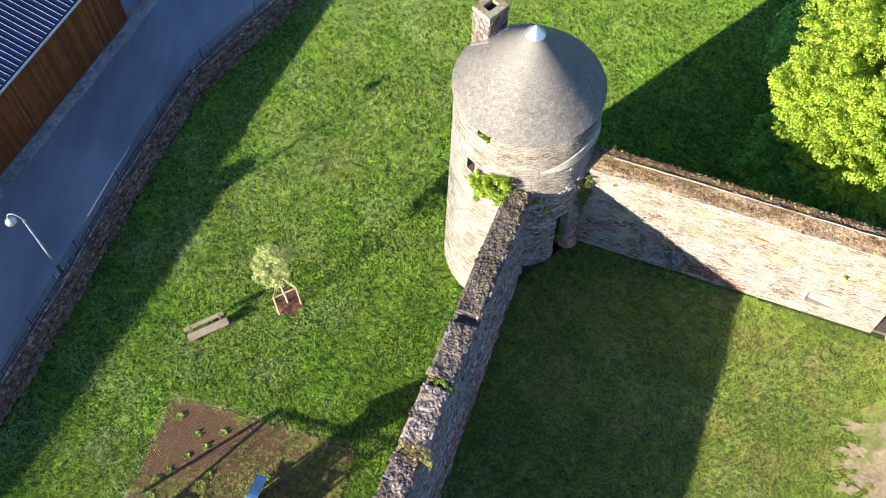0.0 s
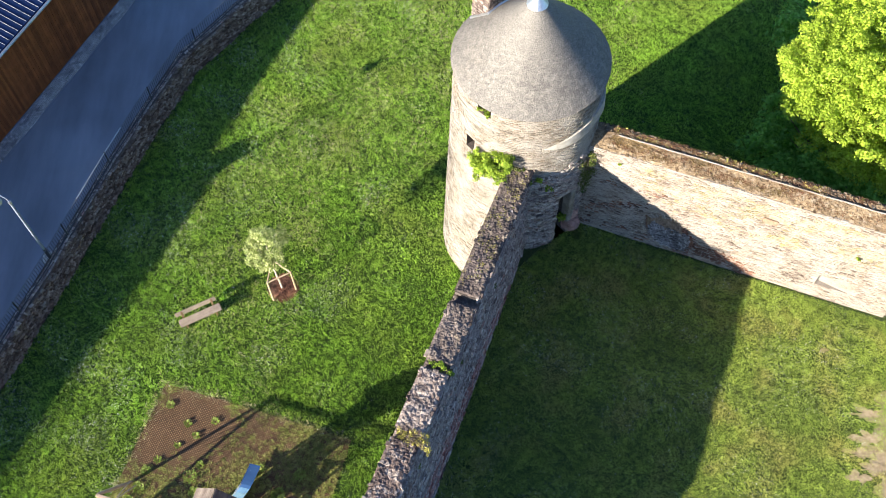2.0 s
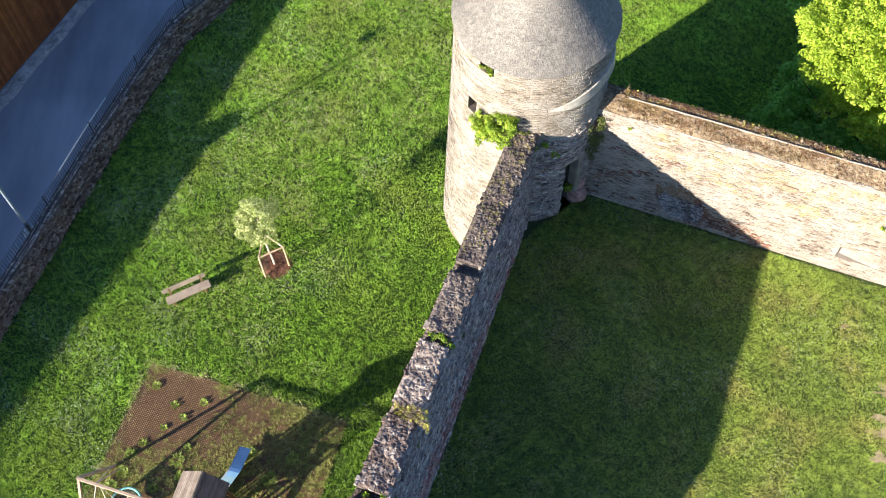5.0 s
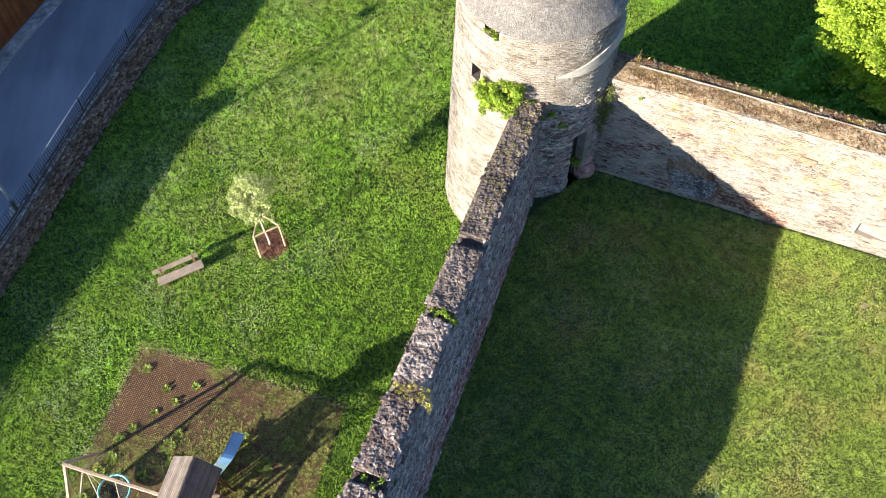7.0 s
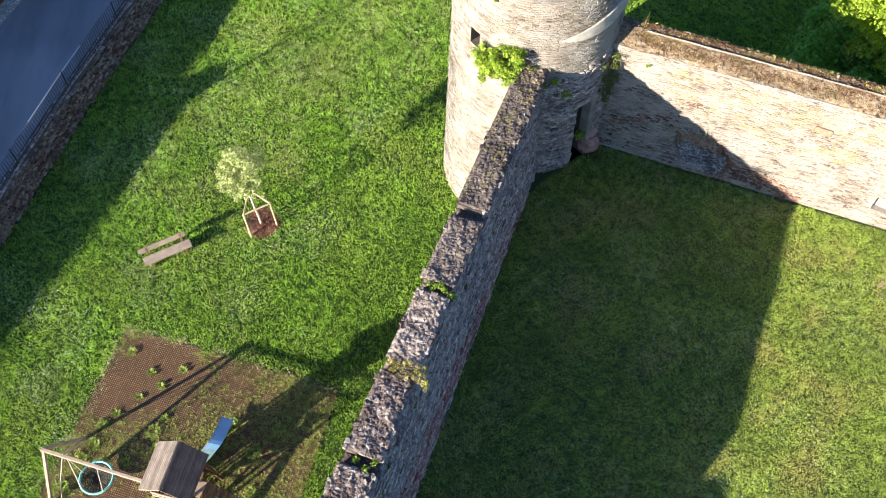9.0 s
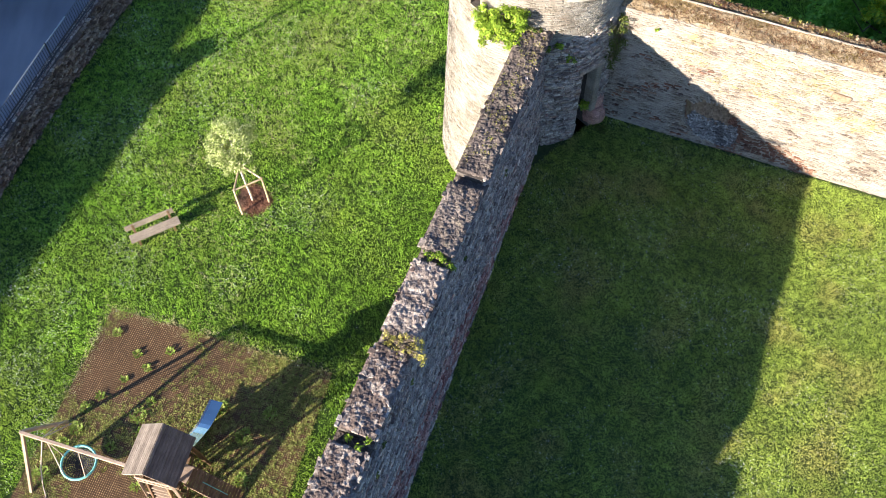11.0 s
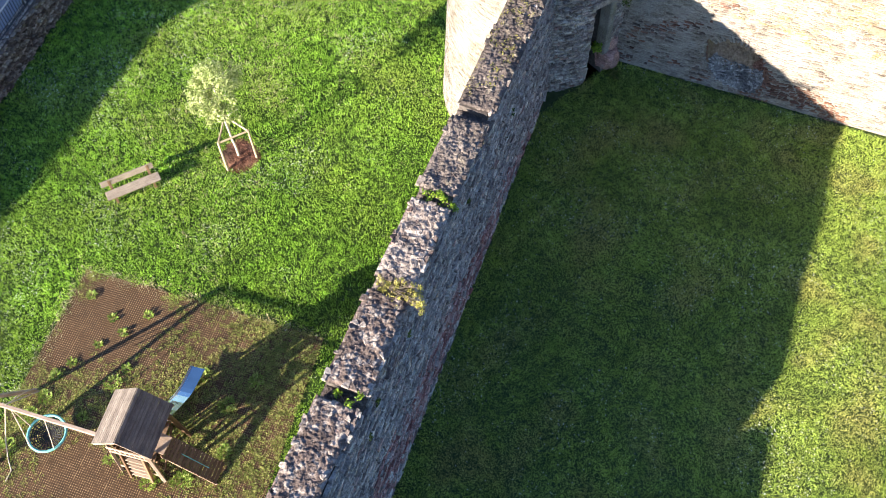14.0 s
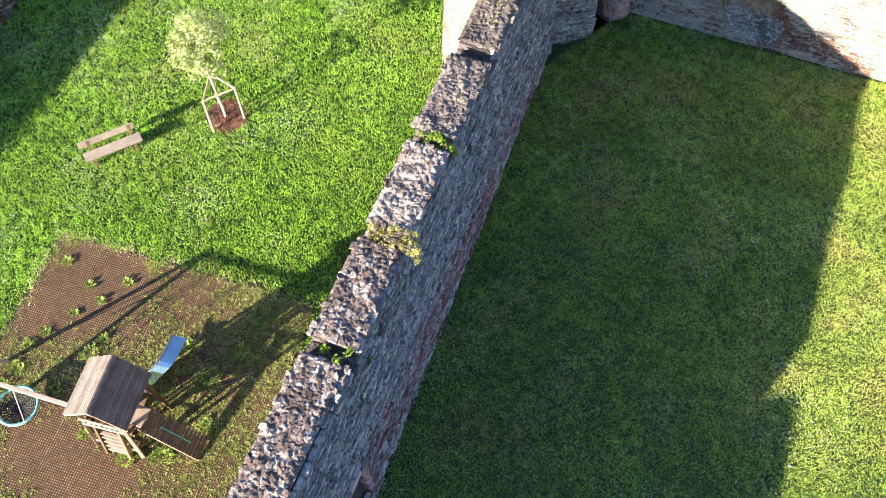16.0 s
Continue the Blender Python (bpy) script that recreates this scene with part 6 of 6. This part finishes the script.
for k in range(1500):
    a, d = rt.uniform(0, 2 * math.pi), 0.74 * math.sqrt(rt.random())
    a0 = a
    sq = 0.88 + 0.12 * math.cos(4 * a0)
    m = Matrix.Translation((TREE_BED[0] + d * math.cos(a) * sq, TREE_BED[1] + d * math.sin(a) * sq, 0.045 * (1 - (d / 0.68) ** 2) + 0.02)) @ pose(0, 0, 0, *rt.uniform(-35, 35, 2), rt.uniform(0, 360))
    l, w = rt.uniform(0.04, 0.11), rt.uniform(0.015, 0.035)
    o = len(mulch_v)
    mulch_v += [tuple(m @ Vector(p)) for p in ((-l / 2, -w / 2, 0), (l / 2, -w / 2, 0.004), (l / 2, w / 2, 0), (-l / 2, w / 2, 0.004), (-l / 2, -w / 2, -0.012), (l / 2, -w / 2, -0.01), (l / 2, w / 2, -0.012), (-l / 2, w / 2, -0.01))]
    mulch_f += [(o, o + 1, o + 2, o + 3), (o, o + 4, o + 5, o + 1), (o + 1, o + 5, o + 6, o + 2), (o + 2, o + 6, o + 7, o + 3), (o + 3, o + 7, o + 4, o)]
bed = bmesh.new()
bmesh.ops.create_cone(bed, cap_ends=True, segments=24, radius1=0.70, radius2=0.45, depth=0.045, matrix=Matrix.Translation((*TREE_BED, 0.022)))
bed_me = bpy.data.meshes.new("mulch_bed")
bed.to_mesh(bed_me)
bed.free()
bed_me.materials.append(M_MULCH)
mulch_bed = tagged(thing("mulch_bed", bed_me, "bed of reddish bark chips round the young tree", "mulch"), kind="stuff")
part("bark_chips", mesh_of("bark_chips", mulch_v, mulch_f, M_MULCH), None, mulch_bed)

# plants on the masonry
rp2 = np.random.default_rng(25)


def wall_plant(name, spots, per, size, mat, label, category="plant"):
    """A plant rooted in masonry: a short stem and its leaves."""
    p = empty(name, label, category, at=spots[0][:3])
    o = Vector(spots[0][:3])
    stem = bmesh.new()
    for s in spots:
        limb(stem, (0, 0, -0.1), Vector(s[:3]) - o, 0.012, 0.004, 0.02, rp2, 5, 3)
    part("stem", stem, M_BARK, p)
    rel = [(s[0] - o.x, s[1] - o.y, s[2] - o.z, s[3]) for s in spots]
    tagged(part("foliage", leaf_cloud("foliage", rel, per, size, mat, rp2, 0.9), None, p), kind="stuff")
    return p


sh = []
for k in range(85):
    a = -132 + 29 * rp2.random()
    z = 8.35 + 1.2 * rp2.random() ** 0.8 + (a + 131) * 0.018
    sh.append((*tower_point(a, z, rp2.uniform(0.08, 0.62)), 0.17))
wall_plant("fig_shrub", sh, 85, 0.042, M_SHRUB, "bright green shrub rooted in the tower wall")
wall_plant("hole_plant", [(*tower_point(-128.5 + rp2.uniform(-5, 5), 11.45 + 0.2 * rp2.random(), rp2.uniform(-0.3, 0.1)), 0.1) for k in range(8)], 26, 0.045, M_SHRUB, "green plant filling the opening under the roof")
wall_plant("fern", [(*tower_point(-86 + rp2.uniform(-6, 6), 8.35 + 0.25 * rp2.random(), rp2.uniform(0.05, 0.2)), 0.1) for k in range(7)], 18, 0.05, M_SHRUB, "small green plant in the tower wall")
wall_plant("fern", [(*tower_point(-72 + rp2.uniform(-3, 3), 7.7 + 0.3 * rp2.random(), rp2.uniform(0.05, 0.15)), 0.08) for k in range(5)], 18, 0.04, M_SHRUB, "small green plant in the tower wall")
wall_plant("fern", [(*tower_point(-98 + rp2.uniform(-5, 5), 9.15 + 0.2 * rp2.random(), rp2.uniform(0.05, 0.2)), 0.08) for k in range(6)], 18, 0.04, M_IVY, "dull green plant where the wall crest meets the tower")
twig = bmesh.new()
limb(twig, (0, 0, 0), (0.18, 0.26, 0.60), 0.009, 0.004, 0.04, rp2, 6)
limb(twig, (0.10, 0.15, 0.36), (0.20, 0.16, 0.50), 0.005, 0.003, 0.02, rp2, 5)
dead_stem = empty("dead_stem", "thin bare brown dead plant stem on the wall top", "plant", at=w2_point(6.05, 0.62, 9.0))
part("stem", twig, M_TIMBER, dead_stem)
wall_plant("ivy", [(*tower_point(-38 + rp2.uniform(-6, 5), rp2.uniform(6.3, 8.6), rp2.uniform(0.1, 0.35)), 0.17) for k in range(34)], 40, 0.032, M_IVY, "dark ivy in the corner of tower and wall")
wall_plant("fern", [(*tower_point(-52 + rp2.uniform(-4, 4), YARD + 1.0 + 0.3 * rp2.random(), rp2.uniform(-0.35, -0.1)), 0.12) for k in range(8)], 22, 0.05, M_SHRUB, "green plant growing in the tower doorway")
wall_plant("fern", [(*tower_point(-44 + rp2.uniform(-4, 4), YARD + 0.1 + 0.15 * rp2.random(), rp2.uniform(0.25, 0.6)), 0.12) for k in range(9)], 20, 0.05, M_IVY, "dark green weeds at the tower doorway")
wall_plant("weed", [(*w2_point(15.1, 0.0, 7.0), 0.07), (*w2_point(15.16, -0.04, 6.95), 0.06)], 22, 0.04, M_SHRUB, "small green weed in the pale wall")
wall_plant("weed", [(*w2_point(6.5, 0.05, 8.25), 0.06), (*w2_point(6.56, 0.02, 8.3), 0.05)], 16, 0.035, M_SHRUB, "small green weed in the pale wall")
for u, v in ((14.6, 3.6), (11.2, 4.3), (7.4, 4.5), (5.6, 4.7), (5.0, 4.2)):
    q = w1_face(u, v).translation
    wall_plant("weed", [(q.x + 0.06, q.y + rp2.normal(0, 0.05), q.z + rp2.normal(0, 0.05), 0.07) for k in range(3)], 16, 0.032, M_IVY, "small dull green weed in the long wall's face")
# tufts in the gaps of the long wall's crest
for y, mat, n, label in ((12.08, M_SHRUB, 10, "green plant in a gap of the wall crest"), (9.72, M_DRY, 64, "yellow-green tuft in a gap of the wall crest"), (7.30, M_SHRUB, 5, "green plant in a gap of the wall crest")):
    c = []
    for k in range(n):
        t = rp2.uniform(0.25, 1.15) if y != 9.72 else rp2.uniform(0.2, 1.3)
        c.append((w1_left(y) + 0.9 * t, y - 0.9 * t * SKEW + rp2.normal(0, 0.08 if n < 60 else 0.17), 8.85 + rp2.uniform(0, 0.35) * (1 if n < 60 else 0.5 + t / 1.6), 0.11 if n < 60 else 0.075))
    wall_plant("gap_plant", c, 40 if n < 60 else 22, 0.03 if n < 60 else 0.024, mat, label)
crest_spots = []
for k in range(110):
    y = rp2.uniform(14.8, 19.8)
    e = rp2.choice([0.12, 0.5, 0.75]) + rp2.normal(0, 0.09)
    crest_spots.append((w1_left(y) + min(max(e, 0.05), 0.85), y, W1_TOP + 0.01, rp2.uniform(0.02, 0.08)))
crest_moss = tagged(thing("crest_moss", leafy("crest_moss", crest_spots, M_DRY, 0.035, 9, 0.05), "yellowish moss tufts on the wall crest", "moss"), kind="stuff")
M_OCHRE = leaf_material("ochre_moss", [(0.0, (0.17, 0.115, 0.045)), (0.5, (0.28, 0.195, 0.08)), (1.0, (0.40, 0.31, 0.16))], 0.2, None, 0.9)
M_RUST = leaf_material("rust_moss", [(0.0, (0.12, 0.055, 0.03)), (0.5, (0.21, 0.10, 0.055)), (1.0, (0.32, 0.19, 0.12))], 0.2, None, 0.9)


def w2_crest_z(d):
    for (d0, z0), (d1, z1) in zip(PROF[6:], PROF[7:]):
        if d0 <= d <= d1:
            return z0 + (z1 - z0) * (d - d0) / (d1 - d0)
    return 8.98


dry, ochre, rust = [], [], []
for k in range(9000):
    x, d = rp2.uniform(A + 0.7, B), rp2.uniform(BAT + 0.05, 1.08)
    if d < BAT + 0.2 + 0.18 * noise.noise((x * 1.1, 0, 7)) + rp2.normal(0, 0.08):
        continue
    if 0.66 < d < 0.76:
        continue
    g = noise.noise((x * 0.9, d * 2.5, 4)) + rp2.normal(0, 0.16) - 0.05 * (x - 11)
    lot = ochre if g > 0.20 else rust if g > -0.10 else None
    if g > 0.05 and d > 0.78 and rp2.random() < 0.05:
        lot = dry
    if lot is not None:
        lot.append((*w2_point(x, d, 0)[:2], w2_crest_z(d) - 0.015, rp2.uniform(0.02, 0.06)))
tagged(thing("wall_top_moss", leafy("wall_top_moss", ochre, M_OCHRE, 0.03, 11, 0.05), "ochre moss cushions on the wall top", "moss"), kind="stuff")
tagged(thing("wall_top_rust_moss", leafy("wall_top_rust_moss", rust, M_RUST, 0.03, 11, 0.05), "rust-brown dry moss on the wall top", "moss"), kind="stuff")
tagged(thing("wall_top_grass", leafy("wall_top_grass", dry, M_DRY, 0.05, 9, 0.05, 1.4), "thin dry grass tufts on the wall top", "grass"), kind="stuff")
